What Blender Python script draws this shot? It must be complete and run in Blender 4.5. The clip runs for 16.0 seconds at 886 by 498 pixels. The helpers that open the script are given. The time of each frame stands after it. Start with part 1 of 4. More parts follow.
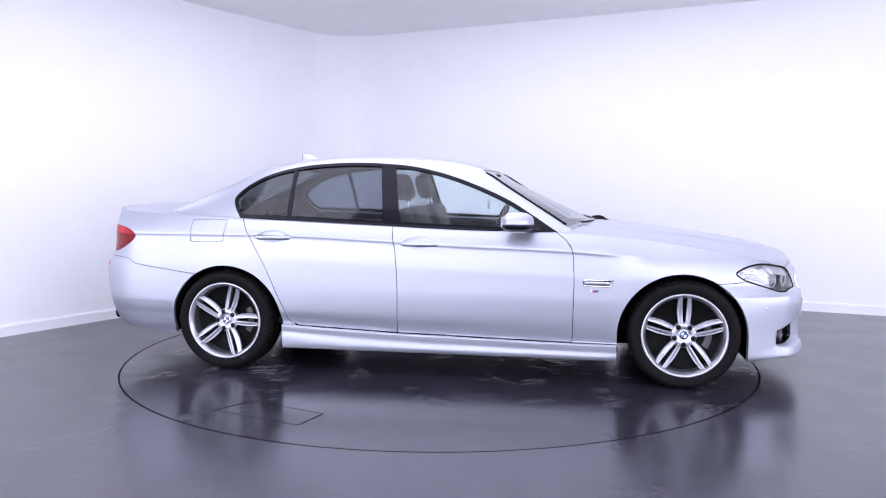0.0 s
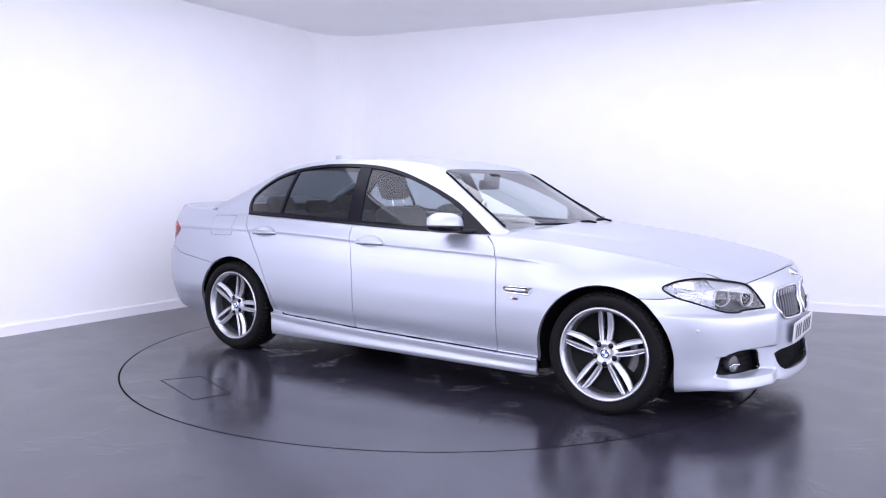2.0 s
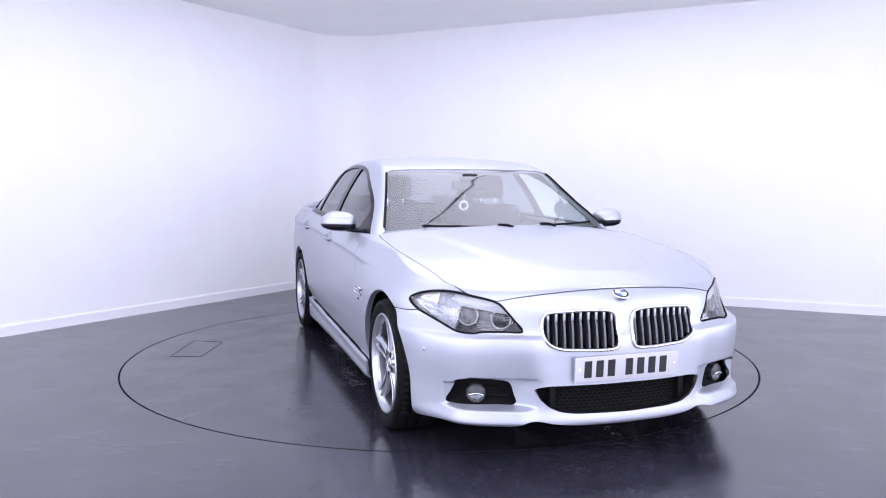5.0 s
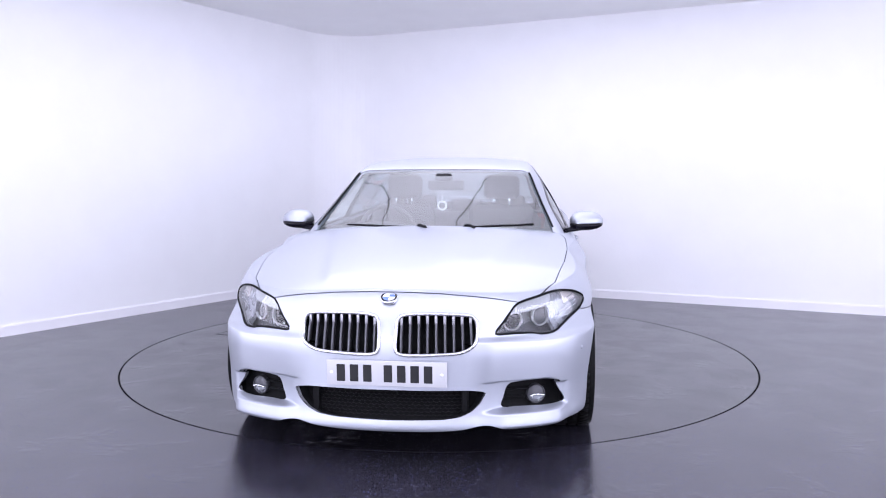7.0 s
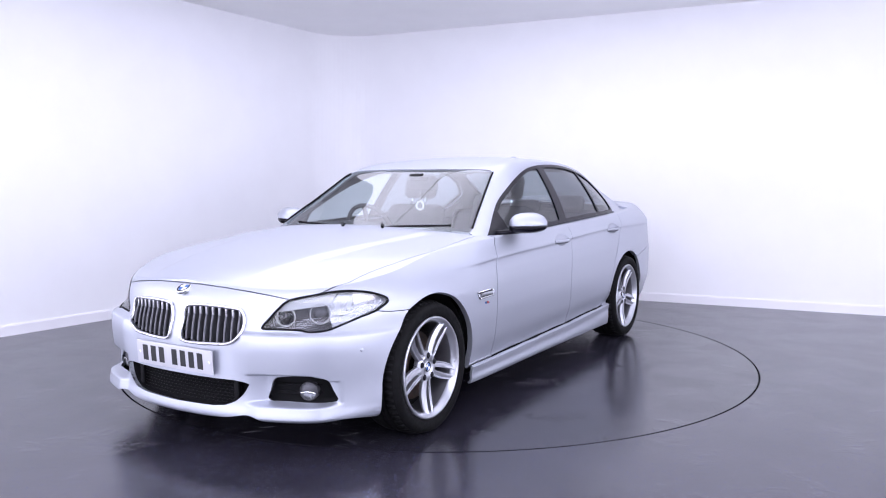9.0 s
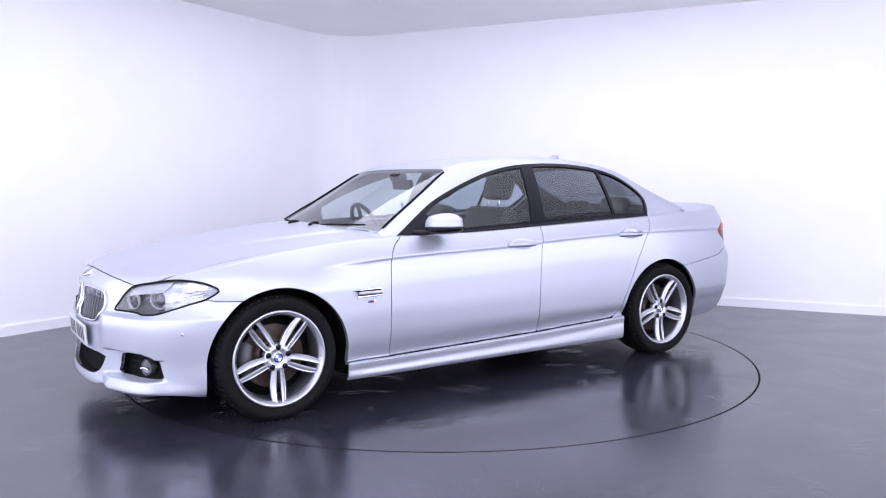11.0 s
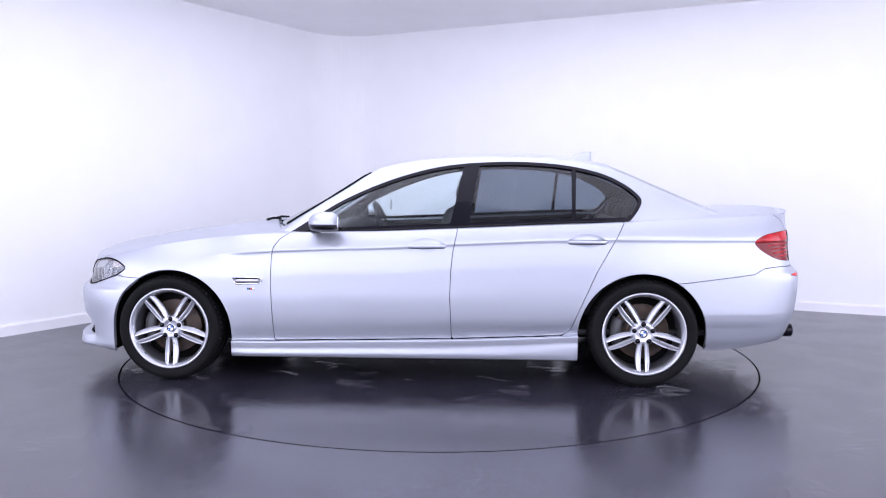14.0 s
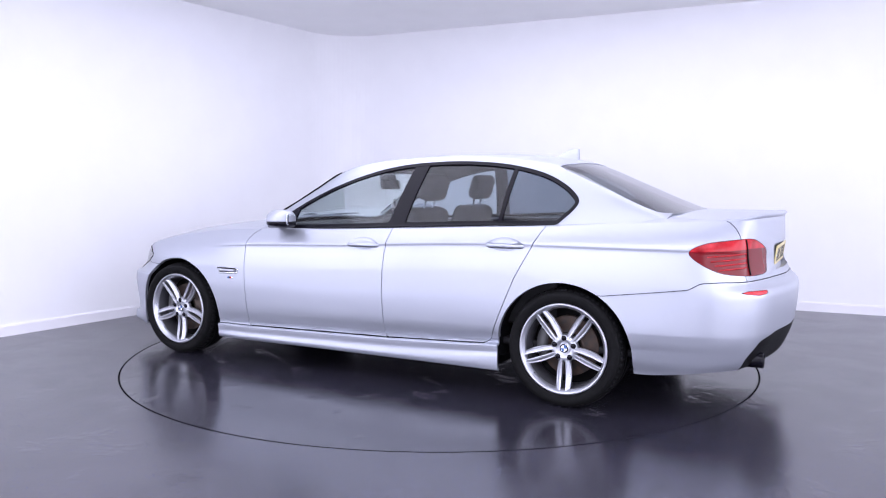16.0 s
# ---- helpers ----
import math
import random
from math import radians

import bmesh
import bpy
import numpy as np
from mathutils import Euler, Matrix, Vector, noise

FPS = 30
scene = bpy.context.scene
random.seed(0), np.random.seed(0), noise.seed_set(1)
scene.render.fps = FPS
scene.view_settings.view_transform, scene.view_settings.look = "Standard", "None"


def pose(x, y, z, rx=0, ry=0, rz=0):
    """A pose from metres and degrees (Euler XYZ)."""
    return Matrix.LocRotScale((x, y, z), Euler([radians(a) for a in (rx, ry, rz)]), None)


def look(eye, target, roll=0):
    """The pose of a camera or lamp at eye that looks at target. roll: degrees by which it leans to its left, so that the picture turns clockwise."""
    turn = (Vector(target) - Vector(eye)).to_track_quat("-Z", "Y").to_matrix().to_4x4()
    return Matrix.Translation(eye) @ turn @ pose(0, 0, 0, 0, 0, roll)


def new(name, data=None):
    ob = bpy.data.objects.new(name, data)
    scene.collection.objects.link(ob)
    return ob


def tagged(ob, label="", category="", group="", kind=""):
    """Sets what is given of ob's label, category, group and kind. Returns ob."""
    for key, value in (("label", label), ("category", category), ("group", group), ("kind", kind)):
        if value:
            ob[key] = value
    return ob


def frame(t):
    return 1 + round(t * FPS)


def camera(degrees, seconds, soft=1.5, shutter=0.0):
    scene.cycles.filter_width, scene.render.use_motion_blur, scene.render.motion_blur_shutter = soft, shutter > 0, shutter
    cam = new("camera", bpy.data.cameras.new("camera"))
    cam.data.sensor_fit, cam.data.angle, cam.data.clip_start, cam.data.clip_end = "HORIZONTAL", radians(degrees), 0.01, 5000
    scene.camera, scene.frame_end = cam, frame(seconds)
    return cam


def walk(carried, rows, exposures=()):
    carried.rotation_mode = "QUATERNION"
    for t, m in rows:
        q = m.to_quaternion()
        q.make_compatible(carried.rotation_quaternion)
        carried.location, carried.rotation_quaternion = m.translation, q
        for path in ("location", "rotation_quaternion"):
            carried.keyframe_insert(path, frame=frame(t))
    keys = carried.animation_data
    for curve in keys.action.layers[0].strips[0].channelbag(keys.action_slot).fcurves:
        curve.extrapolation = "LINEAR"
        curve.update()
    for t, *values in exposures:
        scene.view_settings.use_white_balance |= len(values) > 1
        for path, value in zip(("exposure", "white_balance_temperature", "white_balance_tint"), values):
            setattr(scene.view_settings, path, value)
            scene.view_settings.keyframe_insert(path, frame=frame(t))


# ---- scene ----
EYE = Vector((0, -5.7645, 1.2488))
AIM = EYE + Vector((math.sin(.0041) * math.cos(.0841), math.cos(.0041) * math.cos(.0841), -math.sin(.0841)))
cam = camera(59.2, 16.0, soft=1.1)
walk(cam, [(0, look(EYE, AIM, .07)), (16, look(EYE, AIM, .07))],
     exposures=[(0, 0.13, 6500, 10), (16, 0.13, 6500, 10)])

# ---- world and lamps ----
world = bpy.data.worlds.new("world")
scene.world = world
world.use_nodes = True
world.node_tree.nodes["Background"].inputs[0].default_value = (.8, .85, 1, 1)
world.node_tree.nodes["Background"].inputs[1].default_value = .2


COOL = (.81, .812, 1.0)
# luminous ceiling strips over the turntable, set square to the walls, with narrow seams; out of view, glow graded to
# even out the walls
ALONG, ACROSS = Vector((.535, .845, 0)), Vector((.845, -.535, 0))


def hung(name, centre, x_axis, facing, wide, high, glow):
    """A light panel at centre that faces a way and shines with that radiance."""
    z = -Vector(facing).normalized()
    x = Vector(x_axis).normalized()
    y = z.cross(x)
    data = bpy.data.lights.new(name, "AREA")
    data.shape, data.size, data.size_y, data.color = "RECTANGLE", wide, high, COOL
    data.energy = math.pi * wide * high * glow
    ob = new(name, data)
    ob.matrix_world = Matrix.Translation(centre) @ Matrix((x, y, z)).transposed().to_4x4()


for k, end, glow in ((-2, 1.85, 2.3), (-1, 1.85, 2.5), (0, 1.6, 2.3), (1, 1.2, 1.8), (2, .8, 1.3), (3, .5, .9)):
    foot = Vector((.2, -.35, 2.99)) + ACROSS * (k * .93)
    near, far = (-2.2 - foot.y) / .845, (end - foot.y) / .845
    hung("unseen_ceiling_light", foot + ALONG * ((near + far) / 2), ACROSS, (0, 0, -1), .912, far - near, glow)
# unseen fill panel added overhead near the camera, for brighter reflections in the bodywork
hung("unseen_ceiling_light", (-.4, -5.2, 2.99), (1, 0, 0), (0, 0, -1), 6.5, 2.6, 3.4)
# tall unseen fill panels, added on the walls behind and beside the camera
hung("wall_fill_light", (4.25, -4.5, 1.5), ALONG, (-.845, .535, .18), 9.0, 2.6, 3.5)
hung("wall_fill_light", (-2.78, -7.1, 1.5), ACROSS, (.428, .904, .18), 8.2, 2.6, 3.3)
hung("wall_fill_light", (-5.52, -2.85, 1.5), ALONG, (.845, -.535, .18), 4.0, 2.6, 3.2)


# ---- materials ----
def material(name, colour, rough=.5, metal=0.0, **more):
    m = bpy.data.materials.new(name)
    m.use_nodes = True
    b = m.node_tree.nodes["Principled BSDF"]
    b.inputs["Base Color"].default_value = (*colour, 1)
    b.inputs["Roughness"].default_value = rough
    b.inputs["Metallic"].default_value = metal
    for k, v in more.items():
        b.inputs[k.replace("_", " ")].default_value = v
    return m


def node(m, kind, **sets):
    n = m.node_tree.nodes.new("ShaderNode" + kind)
    for k, v in sets.items():
        if k in n.inputs:
            n.inputs[k].default_value = v
        else:
            setattr(n, k, v)
    return n


def link(m, a, ao, b, bi):
    m.node_tree.links.new(a.outputs[ao], b.inputs[bi])


def grain(m, scale, low, high, what="Roughness", detail=4.0, bump=0.0, distance=.002):
    """Varies one input by noise at a real-world size, and adds fine relief."""
    b = m.node_tree.nodes["Principled BSDF"]
    co = node(m, "TexCoord")
    n = node(m, "TexNoise", Scale=scale, Detail=detail)
    link(m, co, "Object", n, "Vector")
    if what == "Base Color":
        r = node(m, "ValToRGB")
        r.color_ramp.elements[0].position, r.color_ramp.elements[1].position = .3, .7
        r.color_ramp.elements[0].color, r.color_ramp.elements[1].color = (*low, 1), (*high, 1)
        link(m, n, "Fac", r, "Fac")
        link(m, r, "Color", b, what)
    else:
        r = node(m, "MapRange")
        r.inputs[1].default_value, r.inputs[2].default_value = .3, .7
        r.inputs[3].default_value, r.inputs[4].default_value = low, high
        link(m, n, "Fac", r, "Value")
        link(m, r, "Result", b, what)
    if bump:
        u = node(m, "Bump", Strength=bump, Distance=distance)
        link(m, n, "Fac", u, "Height")
        link(m, u, "Normal", b, "Normal")
    return m


def glass(name, tint, gloss=1.0, face=.055):
    m = bpy.data.materials.new(name)
    m.use_nodes = True
    t = m.node_tree
    t.nodes.remove(t.nodes["Principled BSDF"])
    clear, shine, mix, fr = node(m, "BsdfTransparent"), node(m, "BsdfGlossy"), node(m, "MixShader"), node(m, "LayerWeight", Blend=.5)
    clear.inputs["Color"].default_value = (*tint, 1)
    shine.inputs["Roughness"].default_value = .015
    k = node(m, "Math", operation="MULTIPLY")
    k.inputs[1].default_value = gloss
    steep = node(m, "Math", operation="POWER")
    steep.inputs[1].default_value = 3.8
    thin = node(m, "Math", operation="MULTIPLY_ADD")
    thin.inputs[1].default_value, thin.inputs[2].default_value = 1 - face, face
    link(m, fr, "Facing", steep, 0)
    link(m, steep, 0, thin, 0)
    link(m, thin, 0, k, 0)
    link(m, k, 0, mix, 0)
    link(m, clear, 0, mix, 1)
    link(m, shine, 0, mix, 2)
    m.node_tree.links.new(mix.outputs[0], t.nodes["Material Output"].inputs["Surface"])
    return m


PAINT = material("silver_paint", (.445, .465, .525), .45, .75, Coat_Weight=.35, Coat_Roughness=.1)
grain(PAINT, 900, .41, .51, detail=2)
SEAM = material("seam_black", (.005, .005, .006), .8, 0, Specular_IOR_Level=.15)
TRIM = material("gloss_black", (.004, .0035, .007), .2, 0, Specular_IOR_Level=.17)
grain(TRIM, 40, .14, .24)
PLASTIC = grain(material("black_plastic", (.005, .005, .006), .55, 0, Specular_IOR_Level=.12), 250, .45, .65, bump=.2, distance=.001)
RUBBER = grain(material("tyre_rubber", (.0055, .0055, .006), .7, 0, Specular_IOR_Level=.1), 60, .55, .78, bump=.15)
CHROME = grain(material("chrome", (.85, .86, .88), .08, 1), 30, .05, .14)
ALLOY = grain(material("alloy", (.47, .48, .52), .3, .85, Coat_Weight=.2), 25, .27, .33)
ALLOY_DARK = grain(material("alloy_barrel", (.20, .20, .22), .4, .8), 40, .3, .5)
IRON = grain(material("brake_iron", (.3, .22, .17), .5, .4), 25, (.045, .040, .038), (.10, .064, .045), "Base Color")
CALIPER = grain(material("caliper_grey", (.10, .10, .105), .5, .3), 30, .4, .6)
SHIELD = grain(material("shield_steel", (.008, .008, .008), .8, 0, Specular_IOR_Level=.1), 30, .5, .7)
LINER = grain(material("arch_liner", (.005, .005, .0055), .9, 0, Specular_IOR_Level=.15), 120, .8, .95, bump=.3)
GLASS = glass("clear_glass", (.86, .94, .95))
DARK_GLASS = glass("tinted_glass", (.38, .43, .48), 1.0, .05)
REAR_GLASS = glass("rear_screen_glass", (.34, .38, .40), 1.0, .13)
SCREEN_GLASS = glass("windscreen_glass", (.80, .87, .87), 1.0, .11)
LENS = glass("lamp_cover", (.93, .94, .96))
RED_LENS = material("red_lens", (.42, .012, .018), .15, 0, Specular_IOR_Level=.25)
grain(RED_LENS, 14, (.30, .008, .012), (.52, .02, .03), "Base Color")
RED_DARK = material("dark_red_lens", (.16, .006, .01), .15, 0, Specular_IOR_Level=.25)
RED_BRIGHT = material("bright_red_strip", (.55, .02, .03), .2, 0, Specular_IOR_Level=.25)
REFLECTOR = grain(material("lamp_reflector", (.34, .35, .38), .25, .6), 25, .15, .35)
BEZEL = grain(material("lamp_bezel", (.065, .065, .075), .4, .3), 60, .25, .45)
HALO = material("halo_ring", (.40, .41, .43), .3)
AMBER = material("amber_reflector", (.80, .75, .72), .2, .6)
CLOTH = grain(material("seat_leather", (.016, .016, .018), .5, 0, Specular_IOR_Level=.3), 90, .4, .65, bump=.3)
DASH = grain(material("dash_vinyl", (.014, .014, .016), .6, 0, Specular_IOR_Level=.3), 200, .5, .75, bump=.2)
LINING = grain(material("headlining", (.05, .05, .055), .9), 300, .85, .95, bump=.2)
PLATE_WHITE = grain(material("plate_white", (.50, .50, .53), .35), 20, .28, .42)
PLATE_YELLOW = grain(material("plate_yellow", (.66, .56, .26), .35), 20, .28, .42)
INK = material("plate_ink", (.01, .01, .012), .5)
BLUE = material("badge_blue", (.05, .13, .36), .2, 0, Coat_Weight=1.0)
WHITE = material("badge_white", (.8, .8, .82), .2, 0, Coat_Weight=1.0)
BADGE_RED = material("badge_red", (.5, .03, .04), .2)


def wall_paint(name, tone):
    m = material(name, tone, .75)
    grain(m, 3, tuple(c * .975 for c in tone), tone, "Base Color", 6)
    n = node(m, "TexNoise", Scale=260.0, Detail=3.0)
    u = node(m, "Bump", Strength=.12, Distance=.0015)
    link(m, n, "Fac", u, "Height")
    link(m, u, "Normal", m.node_tree.nodes["Principled BSDF"], "Normal")
    return m


WALL = wall_paint("white_wall_paint", (.86, .86, .88))
CEIL = wall_paint("white_ceiling_paint", (.90, .90, .91))
SKIRT = wall_paint("skirting_gloss", (.84, .83, .86))


def floor_vinyl(name, wet, tone, flecks, pale, dull, shine):
    """Dark speckled safety vinyl, damp in places: tone scales its colour, flecks their share, pale their lightness, dull the gloss where it is dry."""
    m = material(name, (.05, .05, .056), .3, 0, Specular_IOR_Level=shine)
    b = m.node_tree.nodes["Principled BSDF"]
    co = node(m, "TexCoord")
    base = node(m, "TexNoise", Scale=2.2, Detail=7.0)
    ramp_ = node(m, "ValToRGB")
    ramp_.color_ramp.elements[0].position, ramp_.color_ramp.elements[1].position = .3, .75
    ramp_.color_ramp.elements[0].color, ramp_.color_ramp.elements[1].color = tuple(c * tone for c in (.028, .0262, .038)) + (1,), tuple(c * tone for c in (.048, .0445, .064)) + (1,)
    # flecks, pale and bluish
    vor = node(m, "TexVoronoi", Scale=105.0)
    lim = node(m, "Math", operation="LESS_THAN")
    lim.inputs[1].default_value = .24
    pick = node(m, "SeparateColor")
    some = node(m, "Math", operation="GREATER_THAN")
    some.inputs[1].default_value = 1 - flecks
    both = node(m, "Math", operation="MULTIPLY")
    fleck = node(m, "MixRGB")
    fleck.inputs[1].default_value, fleck.inputs[2].default_value = (pale, pale, pale * 1.1, 1), (pale * .33, pale * .4, pale * 1.1, 1)
    mix = node(m, "MixRGB")
    for n in (base, vor):
        link(m, co, "Object", n, "Vector")
    link(m, base, "Fac", ramp_, "Fac")
    link(m, vor, "Distance", lim, 0)
    link(m, vor, "Color", pick, "Color")
    link(m, pick, "Red", some, 0)
    link(m, pick, "Green", fleck, "Fac")
    link(m, lim, 0, both, 0)
    link(m, some, 0, both, 1)
    link(m, both, 0, mix, "Fac")
    link(m, ramp_, "Color", mix, 1)
    link(m, fleck, 0, mix, 2)
    link(m, mix, 0, b, "Base Color")
    # scuffs and damp patches in the gloss
    damp = node(m, "TexNoise", Scale=3.1, Detail=9.0, Roughness=.55, Distortion=.4)
    link(m, co, "Object", damp, "Vector")
    rg = node(m, "MapRange")
    rg.inputs[1].default_value, rg.inputs[2].default_value = .40, .62
    rg.inputs[3].default_value, rg.inputs[4].default_value = dull, dull - .15 * wet
    link(m, damp, "Fac", rg, "Value")
    link(m, rg, "Result", b, "Roughness")
    fine = node(m, "TexNoise", Scale=170.0, Detail=3.0)
    link(m, co, "Object", fine, "Vector")
    bump = node(m, "Bump", Strength=.05, Distance=.002)
    link(m, fine, "Fac", bump, "Height")
    ripple = node(m, "TexNoise", Scale=17.0, Detail=6.0, Roughness=.6)
    link(m, co, "Object", ripple, "Vector")
    wetness = node(m, "MapRange")
    wetness.inputs[1].default_value, wetness.inputs[2].default_value = .57, .615
    wetness.inputs[3].default_value, wetness.inputs[4].default_value = .0, .25 + .75 * wet
    link(m, damp, "Fac", wetness, "Value")
    height = node(m, "Math", operation="MULTIPLY")
    film = node(m, "MapRange")
    film.inputs[1].default_value, film.inputs[2].default_value = .43, .60
    link(m, ripple, "Fac", film, "Value")
    link(m, film, "Result", height, 0)
    link(m, wetness, "Result", height, 1)
    bump2 = node(m, "Bump", Strength=.4, Distance=.004)
    link(m, height, 0, bump2, "Height")
    link(m, bump, "Normal", bump2, "Normal")
    link(m, bump2, "Normal", b, "Normal")
    return m


FLOOR = floor_vinyl("floor_vinyl", .3, .62, .36, .32, .25, .95)
DISC = floor_vinyl("turntable_vinyl", .65, .55, .2, .16, .24, .92)


# ---- mesh helpers ----
def mesh_object(name, bm, mat, smooth=True):
    me = bpy.data.meshes.new(name)
    bm.normal_update()
    bm.to_mesh(me)
    bm.free()
    me.materials.append(mat)
    if smooth:
        for p in me.polygons:
            p.use_smooth = True
    return new(name, me)


def part(name, bm, mat, parent, label="", smooth=True):
    ob = mesh_object(name, bm, mat, smooth)
    ob.parent = parent
    return tagged(ob, label)


def box(bm, lo, hi, bevel=0.0, m=None):
    c = [(a + b) / 2 for a, b in zip(lo, hi)]
    s = [b - a for a, b in zip(lo, hi)]
    r = bmesh.ops.create_cube(bm, size=1, matrix=Matrix.LocRotScale(c, None, s))
    if bevel:
        es = list({e for v in r["verts"] for e in v.link_edges})
        out = bmesh.ops.bevel(bm, geom=es, offset=bevel, segments=3, profile=.5, affect="EDGES")
        vs = list({v for f in out["faces"] for v in f.verts} | {v for v in r["verts"] if v.is_valid})
    else:
        vs = r["verts"]
    if m:
        bmesh.ops.transform(bm, matrix=m, verts=vs)
    return vs


def lathe(bm, profile, n=48, m=None, arc=(0, 2 * math.pi)):
    """Turns (radius, y) points about the y axis."""
    full = abs(arc[1] - arc[0] - 2 * math.pi) < 1e-6
    rows = []
    for i in range(n if full else n + 1):
        a = arc[0] + (arc[1] - arc[0]) * i / n
        rows.append([bm.verts.new((r * math.sin(a), y, r * math.cos(a))) for r, y in profile])
    vs = [v for r in rows for v in r]
    for i in range(n):
        a, b = rows[i], rows[(i + 1) % len(rows)]
        for j in range(len(profile) - 1):
            bm.faces.new((a[j], a[j + 1], b[j + 1], b[j]))
    if m:
        bmesh.ops.transform(bm, matrix=m, verts=vs)
    return vs


def tube(bm, pts, r, closed=False, sides=8, flat=1.0, up=None):
    """A round bar along points; flat squashes it along the up direction."""
    pts = [Vector(p) for p in pts]
    n = len(pts)
    rows = []
    for i, p in enumerate(pts):
        a = pts[i - 1] if i or closed else p
        b = pts[(i + 1) % n] if i < n - 1 or closed else p
        t = (b - a).normalized()
        ref = Vector(up) if up is not None else (Vector((0, 0, 1)) if abs(t.z) < .9 else Vector((0, 1, 0)))
        s = t.cross(ref).normalized()
        u = s.cross(t)
        rows.append([bm.verts.new(p + s * (r * math.cos(k * 2 * math.pi / sides)) + u * (r * flat * math.sin(k * 2 * math.pi / sides))) for k in range(sides)])
    for i in range(n if closed else n - 1):
        a, b = rows[i], rows[(i + 1) % n]
        for k in range(sides):
            bm.faces.new((a[k], b[k], b[(k + 1) % sides], a[(k + 1) % sides]))
    if not closed:
        bm.faces.new(rows[0][::-1])
        bm.faces.new(rows[-1])


def prism(bm, outline, y0, y1, m=None):
    """A plate with the outline (x, z), from y0 to y1."""
    a = [bm.verts.new((x, y0, z)) for x, z in outline]
    b = [bm.verts.new((x, y1, z)) for x, z in outline]
    bm.faces.new(a)
    bm.faces.new(b[::-1])
    n = len(a)
    for i in range(n):
        bm.faces.new((a[i], b[i], b[(i + 1) % n], a[(i + 1) % n]))
    bmesh.ops.recalc_face_normals(bm, faces=list({f for v in a + b for f in v.link_faces}))
    if m:
        bmesh.ops.transform(bm, matrix=m, verts=a + b)
    return a + b


# ---- the room ----
CEILING_H = 3.04
CORNER, LEFT_DIR, RIGHT_DIR = Vector((-1.26, 4.14)), Vector((-.535, -.845)), Vector((.904, -.428))


def room_outline():
    """Inner faces of the walls, from the far end of one wall through the rounded corner to the other, and back behind the camera."""
    a, b = CORNER + LEFT_DIR * 11.0, CORNER + RIGHT_DIR * 9.5
    half = math.acos(LEFT_DIR.dot(RIGHT_DIR)) / 2
    r = .62
    back = r / math.tan(half)
    mid = CORNER + (LEFT_DIR + RIGHT_DIR).normalized() * (r / math.sin(half))
    p, q = CORNER + LEFT_DIR * back, CORNER + RIGHT_DIR * back
    a0, a1 = math.atan2(*(p - mid).yx), math.atan2(*(q - mid).yx)
    if a0 < a1:
        a0 += 2 * math.pi
    arc = [mid + Vector((math.cos(a0 + (a1 - a0) * i / 16), math.sin(a0 + (a1 - a0) * i / 16))) * r for i in range(17)]
    return a, arc, b, a + b - CORNER


def wall_strip(name, pts, z0, z1, thick, mat, label, category):
    """A standing strip along plan points, with its thickness behind the inner face."""
    bm = bmesh.new()
    rows = []
    for i, p in enumerate(pts):
        d = (pts[min(i + 1, len(pts) - 1)] - pts[max(i - 1, 0)]).normalized()
        n = Vector((d.y, -d.x)) * (1 if d.length else 0)
        o = p - n * thick
        rows.append([bm.verts.new((*p, z0)), bm.verts.new((*p, z1)), bm.verts.new((*o, z1)), bm.verts.new((*o, z0))])
    for a, b in zip(rows, rows[1:]):
        for k in range(4):
            bm.faces.new((a[k], b[k], b[(k + 1) % 4], a[(k + 1) % 4]))
    bm.faces.new(rows[0][::-1])
    bm.faces.new(rows[-1])
    bmesh.ops.recalc_face_normals(bm, faces=bm.faces[:])
    ob = mesh_object(name, bm, mat, False)
    return tagged(ob, label, category, kind="structure")


wa, warc, wb, wd = room_outline()
wall_strip("wall_curved", [wa, *warc, wb], 0, CEILING_H, .15, WALL, "smooth white painted studio wall with a rounded corner", "wall")
wall_strip("wall_south", [wb, wd, wa], 0, CEILING_H, .15, WALL, "plain white painted studio wall behind the camera", "wall")
skirt_pts = []
for i, p in enumerate([wa, *warc, wb]):
    pts = [wa, *warc, wb]
    d = (pts[min(i + 1, len(pts) - 1)] - pts[max(i - 1, 0)]).normalized()
    skirt_pts.append(p + Vector((d.y, -d.x)) * .016)
wall_strip("baseboard", skirt_pts, 0, .082, .016, SKIRT, "white gloss skirting board along the studio wall", "skirting")
lip_pts = [p + (q - p) * .5 for p, q in zip(skirt_pts, [wa, *warc, wb])]
wall_strip("trim", lip_pts, .082, .092, .008, SKIRT, "rounded white top edge of the skirting board", "skirting")

R_DISC = 2.226
bm = bmesh.new()
n = 160
ring_in = [bm.verts.new(((R_DISC + .004) * math.cos(2 * math.pi * i / n), (R_DISC + .004) * math.sin(2 * math.pi * i / n), 0)) for i in range(n)]
ring_out = [bm.verts.new((30 * math.cos(2 * math.pi * i / n), 30 * math.sin(2 * math.pi * i / n), 0)) for i in range(n)]
ring_low = [bm.verts.new((v.co.x, v.co.y, -.06)) for v in ring_in]
for i in range(n):
    j = (i + 1) % n
    bm.faces.new((ring_in[i], ring_out[i], ring_out[j], ring_in[j]))
    bm.faces.new((ring_low[i], ring_in[i], ring_in[j], ring_low[j]))
bm.faces.new(ring_low)
tagged(mesh_object("floor", bm, FLOOR, False), "dark grey speckled vinyl floor with a damp sheen", "floor", kind="structure")
bm = bmesh.new()
box(bm, (-14, -14, CEILING_H), (14, 14, CEILING_H + .12))
